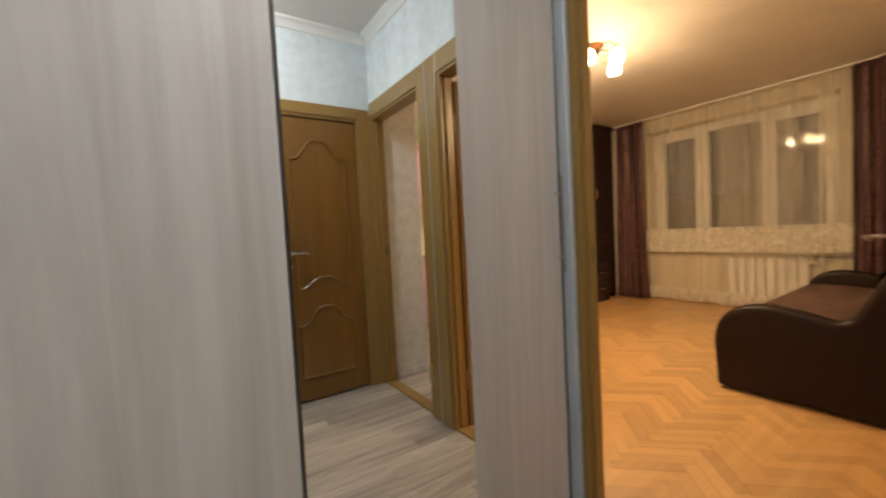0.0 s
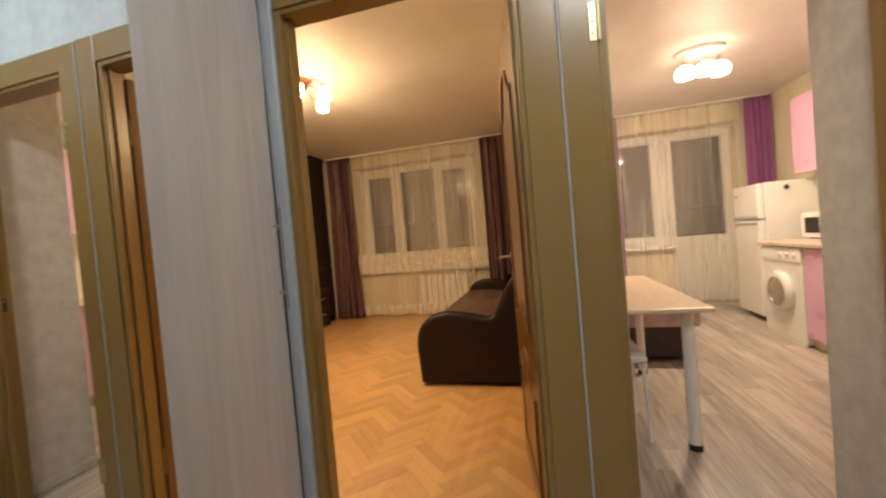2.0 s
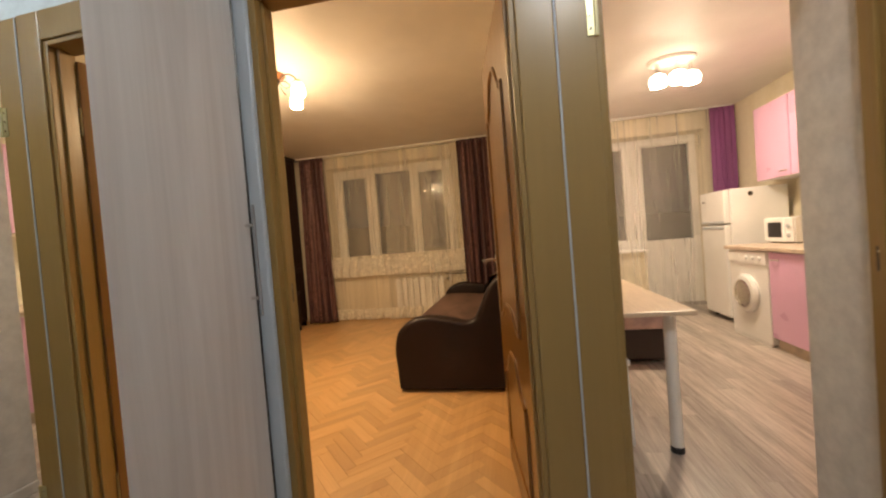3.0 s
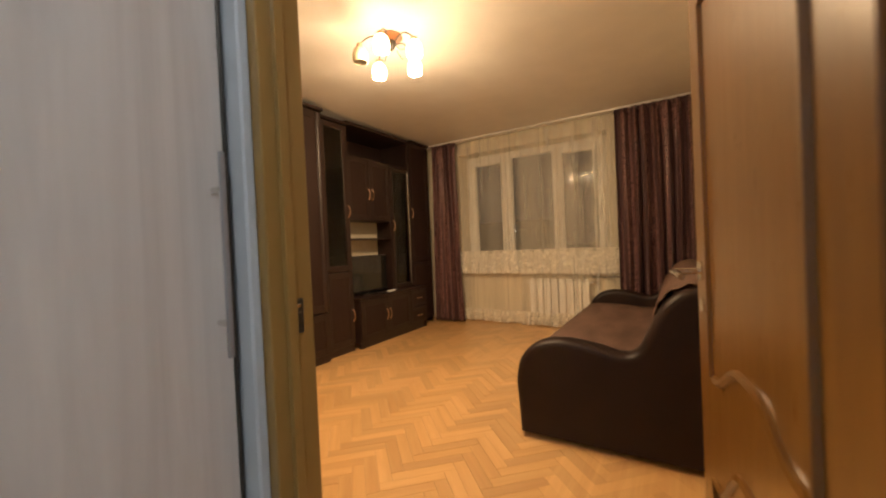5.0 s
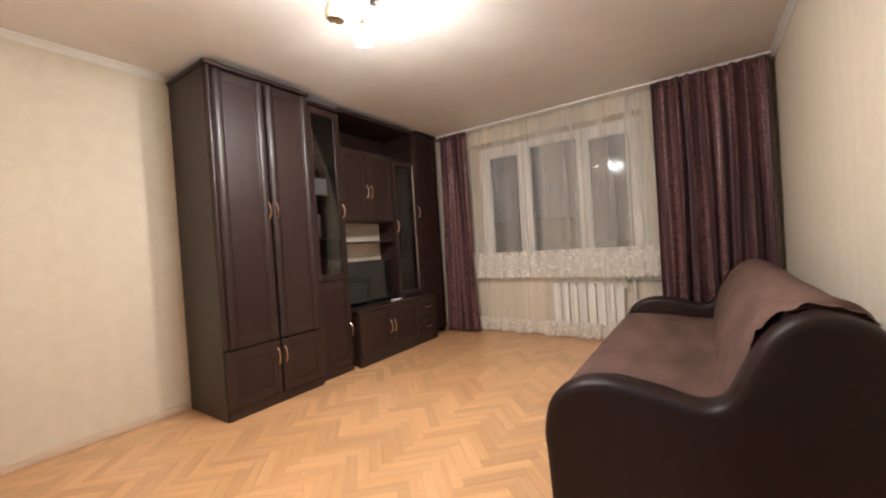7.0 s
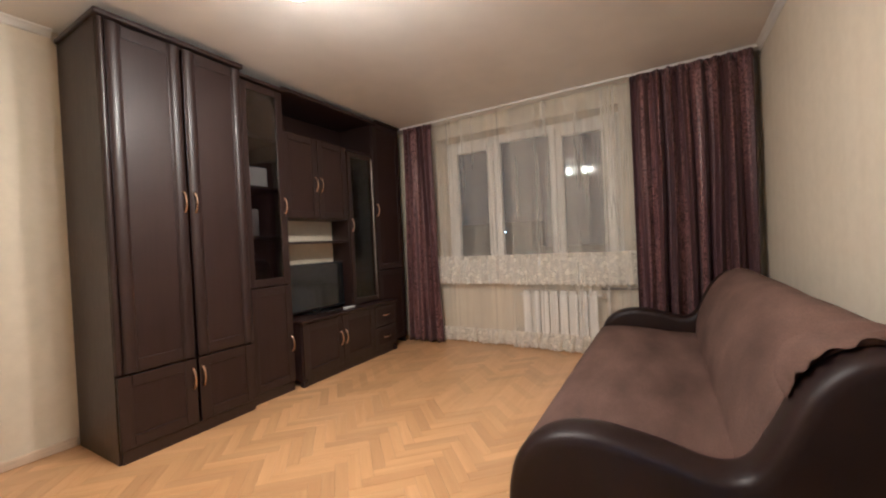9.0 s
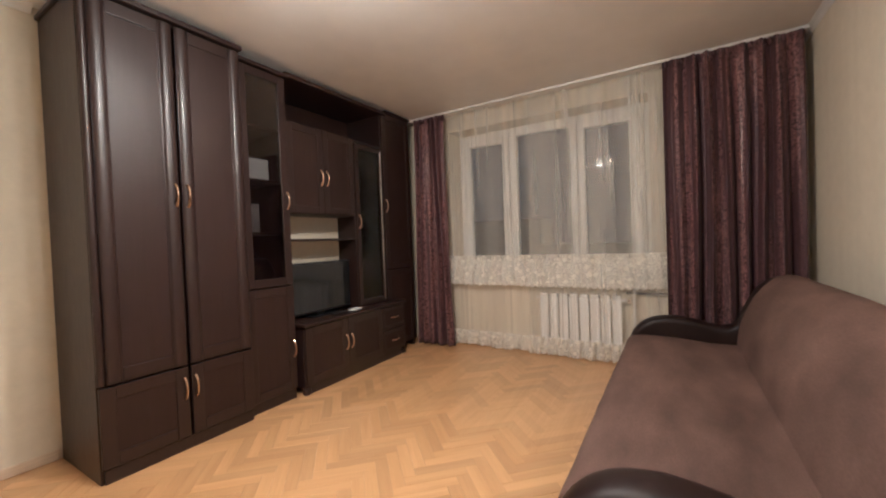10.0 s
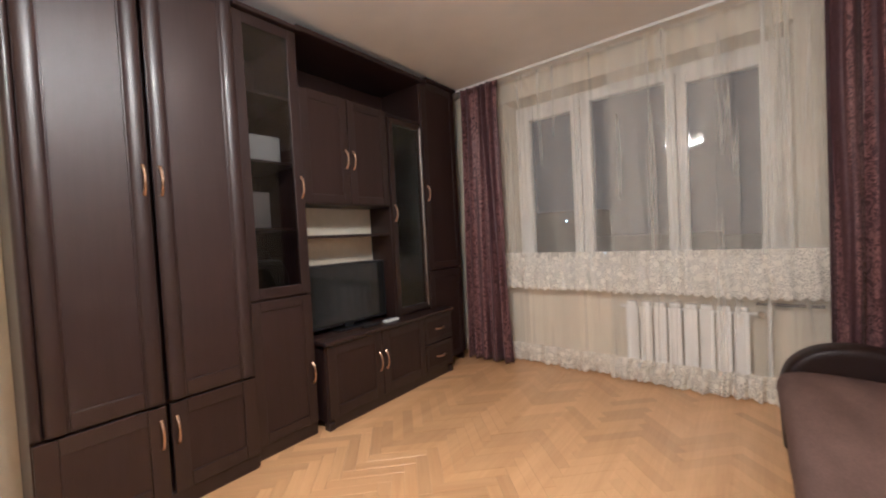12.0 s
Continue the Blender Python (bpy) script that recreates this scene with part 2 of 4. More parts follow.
mb.inputs["Metallic"].default_value, mb.inputs["Roughness"].default_value = 1.0, 0.006
M["mirror"] = mm


# ---- building helpers ----
def mesh_of(name, bm, smooth=False, angle=40):
    me = bpy.data.meshes.new(name)
    bmesh.ops.recalc_face_normals(bm, faces=bm.faces)
    if smooth:
        for f in bm.faces:
            f.smooth = True
        for e in bm.edges:
            if len(e.link_faces) == 2 and e.calc_face_angle(0) > radians(angle):
                e.smooth = False
    bm.to_mesh(me)
    bm.free()
    return me


def thing(name, x, y, z, label, category, group="", turn=0.0):
    ob = new(name)
    ob.matrix_basis = pose(x, y, z, 0, 0, turn)
    ob.empty_display_size = 0.1
    return tagged(ob, label, category, group)


def part(name, bm, material, parent, label="", smooth=False, local=False):
    ob = new(name, mesh_of(name, bm, smooth))
    ob.data.materials.append(M[material])
    ob.parent = parent
    if parent is not None and not local and parent.type == "EMPTY":
        ob.matrix_parent_inverse = Matrix.Translation(-parent.location)
    if label:
        ob["label"] = label
    return ob


def solid(name, bm, material, label, category="", kind="", smooth=False):
    ob = new(name, mesh_of(name, bm, smooth))
    ob.data.materials.append(M[material])
    return tagged(ob, label, category, "", kind)


def add_box(bm, lo, hi, bevel=0.0, seg=1):
    made = bmesh.ops.create_cube(bm, size=1.0)["verts"]
    for v in made:
        v.co = Vector([lo[i] + (v.co[i] + 0.5) * (hi[i] - lo[i]) for i in range(3)])
    if bevel:
        edges = list({e for v in made for e in v.link_edges})
        bmesh.ops.bevel(bm, geom=edges, offset=bevel, segments=seg, affect="EDGES", profile=0.6)
    return bm


def box(lo, hi, bevel=0.0, seg=1):
    return add_box(bmesh.new(), lo, hi, bevel, seg)


def boxes(*pairs, bevel=0.0):
    bm = bmesh.new()
    for lo, hi in pairs:
        add_box(bm, lo, hi, bevel)
    return bm


def add_tube(bm, path, radius, sides=8, radii=None):
    path = [Vector(p) for p in path]
    rings = []
    for i, p in enumerate(path):
        d = (path[min(i + 1, len(path) - 1)] - path[max(i - 1, 0)]).normalized()
        u = d.cross(Vector((0.31, 0.17, 0.93))).normalized()
        w = d.cross(u)
        r = radii[i] if radii else radius
        rings.append([bm.verts.new(p + r * (math.cos(a) * u + math.sin(a) * w)) for a in [2 * math.pi * k / sides for k in range(sides)]])
    for a, b in zip(rings, rings[1:]):
        for k in range(sides):
            bm.faces.new((a[k], a[(k + 1) % sides], b[(k + 1) % sides], b[k]))
    bm.faces.new(rings[0])
    bm.faces.new(rings[-1])
    return bm


def tube(path, radius, sides=8, radii=None):
    return add_tube(bmesh.new(), path, radius, sides, radii)


def lathe(profile, centre, sides=24):
    """Turns (radius, height) pairs round an upright axis."""
    bm = bmesh.new()
    rings = []
    for r, h in profile:
        rings.append([bm.verts.new((centre[0] + r * math.cos(2 * math.pi * k / sides), centre[1] + r * math.sin(2 * math.pi * k / sides), centre[2] + h)) for k in range(sides)])
    for a, b in zip(rings, rings[1:]):
        for k in range(sides):
            bm.faces.new((a[k], a[(k + 1) % sides], b[(k + 1) % sides], b[k]))
    bm.faces.new(rings[0])
    bm.faces.new(rings[-1])
    return bm


def slab(profile, x0, x1, bevel=0.02, seg=3):
    """A (y, z) outline drawn out along x, its rims rounded."""
    bm = bmesh.new()
    a = [bm.verts.new((x0, y, z)) for y, z in profile]
    b = [bm.verts.new((x1, y, z)) for y, z in profile]
    n = len(profile)
    caps = [bm.faces.new(a), bm.faces.new(b)]
    for k in range(n):
        bm.faces.new((a[k], a[(k + 1) % n], b[(k + 1) % n], b[k]))
    if bevel:
        rim = [e for f in caps for e in f.edges]
        bmesh.ops.bevel(bm, geom=rim, offset=bevel, segments=seg, affect="EDGES", profile=0.5)
    return bm


def rounded(points, passes=2):
    """Corner cutting of a closed outline."""
    for _ in range(passes):
        made = []
        for (ax, ay), (bx, by) in zip(points, points[1:] + points[:1]):
            made += [(0.75 * ax + 0.25 * bx, 0.75 * ay + 0.25 * by), (0.25 * ax + 0.75 * bx, 0.25 * ay + 0.75 * by)]
        points = made
    return points


def cloth(y0, y1, z0, z1, x, folds, depth, gather=0.0, seed=1, ny=160, nz=24, hem=0.0, flare=0.0, scallop=0.0, waves=0):
    """Hanging cloth in a plane across x: folds that wander and soften downwards."""
    bm = bmesh.new()
    grid = []
    for j in range(nz + 1):
        h = j / nz
        row = []
        for i in range(ny + 1):
            s = i / ny
            wob = noise.noise(Vector((s * 3.1, h * 1.3, seed * 7.7)))
            ph = 2 * math.pi * (folds * s + 0.5 * wob) + seed
            amp = depth * (0.55 + 0.45 * h) * (0.75 + 0.5 * noise.noise(Vector((s * 5, seed, 2.0))))
            sharp = math.sin(ph) + 0.35 * math.sin(2.3 * ph + seed)
            mid = (y0 + y1) / 2
            y = mid + (y0 + (y1 - y0) * s - mid) * (1 + flare * h * h - gather * math.sin(math.pi * h))
            z = z1 + (z0 - z1) * h + hem * h * (0.6 * math.sin(ph * 0.23 + seed) + noise.noise(Vector((s * 9, 3, seed))))
            z -= scallop * h ** 6 * abs(math.sin(math.pi * waves * s))
            row.append(bm.verts.new((x + amp * sharp * 0.6, y, max(z, 0.006))))
        grid.append(row)
    for j in range(nz):
        for i in range(ny):
            bm.faces.new((grid[j][i], grid[j][i + 1], grid[j + 1][i + 1], grid[j + 1][i]))
    return bm


def bow_handle(parent, x, y, z, length=0.11, out=0.028, upright=True, material="bronze", name="handle", label="bronze bow handle"):
    pts, rad = [], []
    for k in range(9):
        s = k / 8
        o = out * math.sin(math.pi * s) ** 0.6
        d = (s - 0.5) * length
        pts.append((x, y - o, z + d) if upright else (x + d, y - o, z))
        rad.append(0.0075 - 0.002 * math.sin(math.pi * s))
    return part(name, tube(pts, 0.006, 8, rad), material, parent, label, smooth=True)


def framed_door(parent, x0, x1, z0, z1, y, name="door", glass=False, rail=0.06, thick=0.022):
    """A cabinet door facing -y: bevelled frame with a sunk panel or pane."""
    inner = (x0 + rail - 0.004, x1 - rail + 0.004, z0 + rail - 0.004, z1 - rail + 0.004)
    if glass:
        d = part(name, box((inner[0], y + 0.010, inner[2]), (inner[1], y + 0.014, inner[3])), "cabinet_glass", parent, "smoked glass door")
    else:
        d = part(name, box((inner[0], y + 0.007, inner[2]), (inner[1], y + 0.018, inner[3]), 0.003), "wenge_panel", parent)
    for a, b in ((x0, x0 + rail), (x1 - rail, x1)):
        part("stile", box((a, y, z0), (b, y + thick, z1), 0.005, 2), "wenge", d)
    for a, b in ((z0, z0 + rail), (z1 - rail, z1)):
        part("rail", box((x0 + rail, y + 0.0006, a), (x1 - rail, y + thick, b), 0.005, 2), "wenge", d)
    return d


def half_round(x, y, z0, z1, half, rise, steps=12):
    """Convex upright moulding on a face that looks along -y."""
    bm = bmesh.new()
    prof = [(x - half * math.cos(math.pi * k / steps), y + 0.002 - rise * math.sin(math.pi * k / steps)) for k in range(steps + 1)]
    lo = [bm.verts.new((px, py, z0)) for px, py in prof]
    hi = [bm.verts.new((px, py, z1)) for px, py in prof]
    for k in range(steps):
        bm.faces.new((lo[k], lo[k + 1], hi[k + 1], hi[k]))
    bm.faces.new((lo[-1], lo[0], hi[0], hi[-1]))
    bm.faces.new(lo)
    bm.faces.new(hi)
    return bm


# ---- setting: walls, ceilings, floors ----
def wall(name, material, label, *pairs):
    return solid(name, boxes(*pairs), material, label, "wall", "structure")


OPEN_TOP = 2.05
LIV0, LIV1, KIT0, KIT1 = 0.150, 1.018, -0.775, -0.045
# hall and living face of the wall with the two doors: two skins with their own paper
wall("wall_doors_hall", "hall_paper", "pale papered hall wall above two doorways",
     ((HALL_X, KIT1, 0), (HALL_X + 0.05, LIV0, CEIL)), ((HALL_X, KIT0, OPEN_TOP), (HALL_X + 0.05, KIT1, CEIL)),
     ((HALL_X, LIV0, OPEN_TOP), (HALL_X + 0.05, LIV1, CEIL)), ((HALL_X, LIV1, 0), (HALL_X + 0.05, 1.72, CEIL)), ((HALL_X, BATH_Y, 0), (HALL_X + 0.05, KIT0, CEIL)))
wall("wall_doors_living", "cream", "cream papered wall beside the living room door",
     ((HALL_X + 0.05, RIGHT_Y - 0.05, 0), (LIV_X, LIV0, CEIL)), ((HALL_X + 0.05, LIV0, OPEN_TOP), (LIV_X, LIV1, CEIL)), ((HALL_X + 0.05, LIV1, 0), (LIV_X, LEFT_Y, CEIL)))
wall("wall_doors_kitchen", "kitchen_paper", "papered kitchen wall above the doorway",
     ((HALL_X + 0.05, KIT1, 0), (LIV_X, RIGHT_Y - 0.05, CEIL)), ((HALL_X + 0.05, KIT0, OPEN_TOP), (LIV_X, KIT1, CEIL)))
wall("wall_left", "cream", "cream striped wallpaper on the long wall", ((HALL_X, LEFT_Y, 0), (WIN_X + 0.4, LEFT_Y + 0.25, CEIL)))
wall("wall_right", "cream", "cream wallpaper on the wall behind the sofa", ((LIV_X, RIGHT_Y - 0.05, 0), (WIN_X, RIGHT_Y, CEIL)))
wall("wall_kitchen_left", "kitchen_paper", "cream wallpaper on the kitchen side wall", ((LIV_X, KIT_Y, 0), (WIN_X, RIGHT_Y - 0.05, CEIL)))
wall("wall_kitchen_passage", "silver_paper", "mottled silver-grey wallpaper beside the kitchen doorway", ((LIV_X - 0.04, BATH_Y - 0.35, 0), (1.74, BATH_Y, CEIL)))
wall("wall_kitchen_back", "kitchen_paper", "papered wall closing the kitchen", ((1.60, KIT_R, 0), (1.735, BATH_Y - 0.35, CEIL)))
wall("wall_kitchen_right", "kitchen_paper", "pale yellow kitchen wall behind the cabinets", ((1.60, KIT_R - 0.1, 0), (WIN_X + 0.4, KIT_R, CEIL)))
WY0, WY1, WZ0, WZ1 = 1.06, 3.13, 0.70, 2.46
wall("wall_window", "cream", "cream papered outer wall with a window recess",
     ((WIN_X, RIGHT_Y - 0.05, 0), (WIN_X + 0.4, WY0, CEIL)), ((WIN_X, WY1, 0), (WIN_X + 0.4, LEFT_Y, CEIL)),
     ((WIN_X, WY0, 0), (WIN_X + 0.4, WY1, WZ0)), ((WIN_X, WY0, WZ1), (WIN_X + 0.4, WY1, CEIL)))
KY0, KY1, KYD = -2.42, -0.92, -1.60
wall("wall_kitchen_window", "kitchen_paper", "papered kitchen outer wall with window and balcony door",
     ((WIN_X, KIT_R, 0), (WIN_X + 0.4, KY0, CEIL)), ((WIN_X, KY1, 0), (WIN_X + 0.4, RIGHT_Y - 0.05, CEIL)),
     ((WIN_X, KYD, 0), (WIN_X + 0.4, KY1, 0.78)), ((WIN_X, KY0, 2.40), (WIN_X + 0.4, KY1, CEIL)))
DX0, DX1 = 0.60, 1.25
wall("wall_bath", "hall_paper", "pale papered hall wall round a closed door",
     ((-1.6, BATH_Y - 0.1, 0), (DX0, BATH_Y, CEIL)), ((DX1, BATH_Y - 0.1, 0), (HALL_X + 0.05, BATH_Y, CEIL)), ((DX0, BATH_Y - 0.1, 2.03), (DX1, BATH_Y, CEIL)))
wall("wall_hall_end", "hall_paper", "pale papered wall at the hall's end", ((-1.7, BATH_Y - 0.1, 0), (-1.6, 1.72, CEIL)))
wall("wall_hall_wardrobe", "hall_paper", "pale papered wall behind the built-in wardrobe", ((-1.7, 1.62, 0), (HALL_X, 1.72, CEIL)))

solid("ceiling_living", box((LIV_X - 0.1, RIGHT_Y - 0.05, CEIL), (WIN_X + 0.4, LEFT_Y + 0.1, CEIL + 0.1)), "ceiling", "plain painted living room ceiling", "ceiling", "structure")
solid("ceiling_kitchen", box((HALL_X, KIT_R - 0.1, CEIL), (WIN_X + 0.4, RIGHT_Y - 0.05, CEIL + 0.1)), "ceiling", "plain painted kitchen ceiling", "ceiling", "structure")
solid("ceiling_hall", box((-1.7, BATH_Y - 0.1, CEIL), (HALL_X, 1.72, CEIL + 0.1)), "ceiling", "plain painted hall ceiling", "ceiling", "structure")
floor_living = solid("floor_living", box((LIV_X - 0.05, RIGHT_Y - 0.05, -0.1), (WIN_X, LEFT_Y, -0.006)), "joint", "honey oak herringbone parquet floor", "floor", "structure")
floor_kitchen = solid("floor_kitchen", box((LIV_X - 0.05, KIT_R, -0.1), (WIN_X + 0.4, RIGHT_Y - 0.05, -0.004)), "lino_joint", "greyish wood-look linoleum kitchen floor", "floor", "structure")
floor_hall = solid("floor_hall", box((-1.7, BATH_Y - 0.1, -0.1), (LIV_X - 0.05, 1.72, -0.004)), "lino_joint", "pale grey wood-look hall floor", "floor", "structure")


def cornice(name, path, inward, size=0.045):
    """Plaster cove between wall and ceiling, along x or y."""
    (x0, y0), (x1, y1) = path
    bm = bmesh.new()
    prof = [(0, 0), (0, -1.0), (0.18, -0.95), (0.35, -0.62), (0.62, -0.34), (0.95, -0.18), (1.0, 0)]
    ends = []
    for x, y in path:
        ends.append([bm.verts.new((x + inward[0] * p * size, y + inward[1] * p * size, CEIL - 0.001 + q * size)) for p, q in prof])
    n = len(prof)
    for k in range(n):
        bm.faces.new((ends[0][k], ends[0][(k + 1) % n], ends[1][(k + 1) % n], ends[1][k]))
    bm.faces.new(ends[0])
    bm.faces.new(ends[1])
    return solid(name, bm, "white", "white plaster cove under the ceiling", "cornice", "structure", True)


cornice("trim_cornice_left", [(LIV_X, LEFT_Y), (2.78, LEFT_Y)], (0, -1))
cornice("trim_cornice_right", [(LIV_X, RIGHT_Y), (WIN_X, RIGHT_Y)], (0, 1), 0.04)
cornice("trim_cornice_door", [(LIV_X, RIGHT_Y + 0.04), (LIV_X, LEFT_Y - 0.045)], (1, 0))
cornice("trim_cornice_hall", [(-1.6, BATH_Y), (HALL_X, BATH_Y)], (0, 1), 0.06)
cornice("trim_cornice_hall_doors", [(HALL_X, BATH_Y + 0.06), (HALL_X, MIRROR_Y)], (-1, 0), 0.06)


def skirting(name, lo, hi, material="tabletop"):
    return solid(name, box(lo, hi, 0.008, 2), material, "narrow wooden skirting board along the wall", "baseboard", "structure")


skirting("baseboard_left", (LIV_X, LEFT_Y - 0.018, 0), (2.79, LEFT_Y - 0.001, 0.06))
skirting("baseboard_right", (LIV_X + 0.02, 0.001, 0), (WIN_X, 0.018, 0.06))
skirting("baseboard_door", (LIV_X + 0.001, LIV1 + 0.1, 0), (LIV_X + 0.018, LEFT_Y - 0.02, 0.06))
skirting("baseboard_window", (WIN_X - 0.018, 0.02, 0), (WIN_X - 0.001, LEFT_Y, 0.06))
skirting("baseboard_passage", (LIV_X + 0.03, BATH_Y + 0.001, 0), (1.74, BATH_Y + 0.016, 0.06), "silver_paper")

# ---- doors and casings ----
def casing(name, label, x0, x1, lo, hi, top, width, across="y", opening=None):
    """Door frame lining plus face mouldings; across: the axis along the opening."""
    root = thing(name, (x0 + x1) / 2 if across == "y" else (lo + hi) / 2, (lo + hi) / 2 if across == "y" else (x0 + x1) / 2, 0, label, "door frame")
    root["kind"] = "structure"

    def put(part_name, a0, a1, b0, b1, z0, z1, bevel=0.004):
        low, high = ((b0, a0, z0), (b1, a1, z1)) if across == "y" else ((a0, b0, z0), (a1, b1, z1))
        return part(part_name, box(low, high, bevel, 2), "oak", root)
    t = 0.03
    put("jamb", lo, lo + t, x0, x1, 0, top)
    put("jamb", hi - t, hi, x0, x1, 0, top)
    put("head", lo + t, hi - t, x0, x1, top - t, top)
    put("stop", lo + t, lo + t + 0.012, x0 + 0.03, x0 + 0.05, 0, top - t, 0.002)
    put("stop", hi - t - 0.012, hi - t, x0 + 0.03, x0 + 0.05, 0, top - t, 0.002)
    return root, put


def face_casing(put, lo, hi, xf, xb, top, left, right):
    """Three-sided moulding on a wall face, in two steps."""
    if left:
        put("casing", lo - left, lo + 0.012, xf, xb, 0, top + left, 0.006)
    if right:
        put("casing", hi - 0.012, hi + right, xf, xb, 0, top + right)
    h = max(left, right)
    put("casing_head", lo + 0.012, hi - 0.012, xf + 0.001, xb, top - 0.012, top + h)


def strike(parent, x, y, z, side):
    s = part("strike_plate", boxes(((x - 0.012, y - 0.003, z - 0.034), (x + 0.012, y + 0.003, z + 0.034)), bevel=0.002), "lead", parent, "dark metal strike plate")
    part("latch_tongue", boxes(((x - 0.006, y - 0.007, z - 0.012), (x + 0.006, y + 0.006, z + 0.008)), bevel=0.002), "lead", s)
    part("screw", boxes(((x - 0.004, y - 0.005, z + 0.016), (x + 0.004, y + 0.005, z + 0.023)), bevel=0.001), "chrome", s)


living_frame, put = casing("door_1", "golden oak frame of the open living room doorway", HALL_X - 0.004, LIV_X + 0.004, LIV0, LIV1, OPEN_TOP, 0.1)
face_casing(put, LIV0, LIV1, HALL_X - 0.014, HALL_X, OPEN_TOP, 0.098, 0.0)
strike(living_frame, 1.392, LIV1 - 0.03, 1.03, -1)
kitchen_frame, put = casing("door_2", "golden oak frame of the open kitchen doorway", HALL_X - 0.004, LIV_X + 0.004, KIT0, KIT1, OPEN_TOP, 0.1)
face_casing(put, KIT0, KIT1, HALL_X - 0.0145, HALL_X, OPEN_TOP, 0.012, 0.094)
for z in (1.76, 0.28):
    h = part("hinge", box((HALL_X - 0.0175, KIT1 - 0.012, z - 0.055), (HALL_X - 0.0135, KIT1 + 0.012, z + 0.055), 0.001), "brass", kitchen_frame, "brass butt hinge")
    part("knuckle", tube([(HALL_X - 0.018, KIT1 - 0.013, z - 0.057), (HALL_X - 0.018, KIT1 - 0.013, z + 0.057)], 0.006, 8), "brass", h, smooth=True)
    for dz in (-0.035, 0.0, 0.035):
        part("screw", tube([(HALL_X - 0.0185, KIT1 + 0.002, z + dz), (HALL_X - 0.016, KIT1 + 0.002, z + dz)], 0.004, 8), "chrome", h)
strike(kitchen_frame, 1.392, KIT0 + 0.03, 1.03, 1)
solid("trim_joint_strip", box((HALL_X - 0.017, 0.0478, 0), (HALL_X - 0.012, 0.0540, 2.14), 0.002), "silver", "thin silver strip between two door casings", "trim", "structure")
bath_frame, put = casing("door_3", "golden oak frame round the closed hall door", BATH_Y - 0.10, BATH_Y + 0.003, DX0, DX1, 2.03, 0.08, "x")
for a0, a1, z0, z1 in ((DX0 - 0.075, DX0 + 0.01, 0, 2.10), (DX1 - 0.01, DX1 + 0.073, 0, 2.10), (DX0 + 0.01, DX1 - 0.01, 2.02, 2.10)):
    put("casing", a0, a1, BATH_Y, BATH_Y + 0.014, z0, z1)


def arched(w, z, rise, steps=18, dip=0.0):
    """A line across a door panel: shoulders, then a swelling arch in the middle."""
    pts = []
    for k in range(steps + 1):
        s = k / steps
        u = min(1, max(0, (abs(s - 0.5) - 0.08) / 0.34))
        pts.append((w * (0.17 + 0.66 * s), z + rise * (0.5 + 0.5 * math.cos(math.pi * u)) - dip * math.exp(-((s - 0.5) / 0.08) ** 2)))
    return pts


def panel_door(root, w, h, thick, face_y, back_y):
    """Leaf in its own coordinates: x from the hinge, y through the leaf, both faces moulded."""
    leaf = part("door_leaf", box((0, face_y, 0.008), (w, back_y, h), 0.003), "leaf", root, local=True)
    for y, o in ((face_y, -1), (back_y, 1)):
        top = arched(w, 1.71, 0.13)
        low = arched(w, 0.80, 0.07, dip=0.0)
        ring = [(x, y, z) for x, z in top] + [(x, y, z) for x, z in reversed(low)] + [(top[0][0], y, top[0][1])]
        part("moulding", tube(ring, 0.011, 6), "leaf", leaf, smooth=True, local=True)
        top = arched(w, 0.54, 0.12)
        ring = [(x, y, z) for x, z in top] + [(0.83 * w, y, 0.17), (0.17 * w, y, 0.17), (top[0][0], y, top[0][1])]
        part("moulding", tube(ring, 0.011, 6), "leaf", leaf, smooth=True, local=True)
        zc = 1.055
        part("rose", tube([(w - 0.06, y + o * 0.0, zc), (w - 0.06, y + o * 0.008, zc)], 0.025, 20), "chrome", leaf, "chrome handle rose", smooth=True, local=True)
        part("lever", tube([(w - 0.06, y, zc), (w - 0.06, y + o * 0.063, zc), (w - 0.075, y + o * 0.070, zc), (w - 0.13, y + o * 0.070, zc + 0.002), (w - 0.175, y + o * 0.066, zc - 0.004)], 0.008, 10), "chrome", leaf, "chrome lever handle", smooth=True, local=True)
        part("lock_rose", tube([(w - 0.06, y, zc - 0.09), (w - 0.06, y + o * 0.006, zc - 0.09)], 0.018, 16), "chrome", leaf, smooth=True, local=True)
    part("lock_plate", box((w - 0.001, (face_y + back_y) / 2 - 0.011, 0.93), (w + 0.002, (face_y + back_y) / 2 + 0.011, 1.13), 0.001), "brass", leaf, local=True)
    return leaf


open_leaf = thing("interior_door", 1.430, 0.152, 0, "golden brown veneered living room door standing open", "door", turn=9.0)
leaf = panel_door(open_leaf, 0.765, 2.0, 0.04, 0.0, 0.04)
for z in (1.76, 0.28):
    part("hinge", box((-0.004, 0.003, z - 0.055), (0.001, 0.036, z + 0.055), 0.001), "brass", leaf, "brass butt hinge", local=True)
    for dz in (-0.035, 0.0, 0.035):
        part("screw", tube([(-0.0055, 0.02, z + dz), (-0.002, 0.02, z + dz)], 0.004, 8), "chrome", leaf, local=True)
bath_leaf = thing("interior_door", DX1 - 0.032, BATH_Y - 0.012, 0, "golden brown closed hall door with arched panels", "door", turn=180)
panel_door(bath_leaf, DX1 - DX0 - 0.064, 1.995, 0.04, 0.0, 0.04)
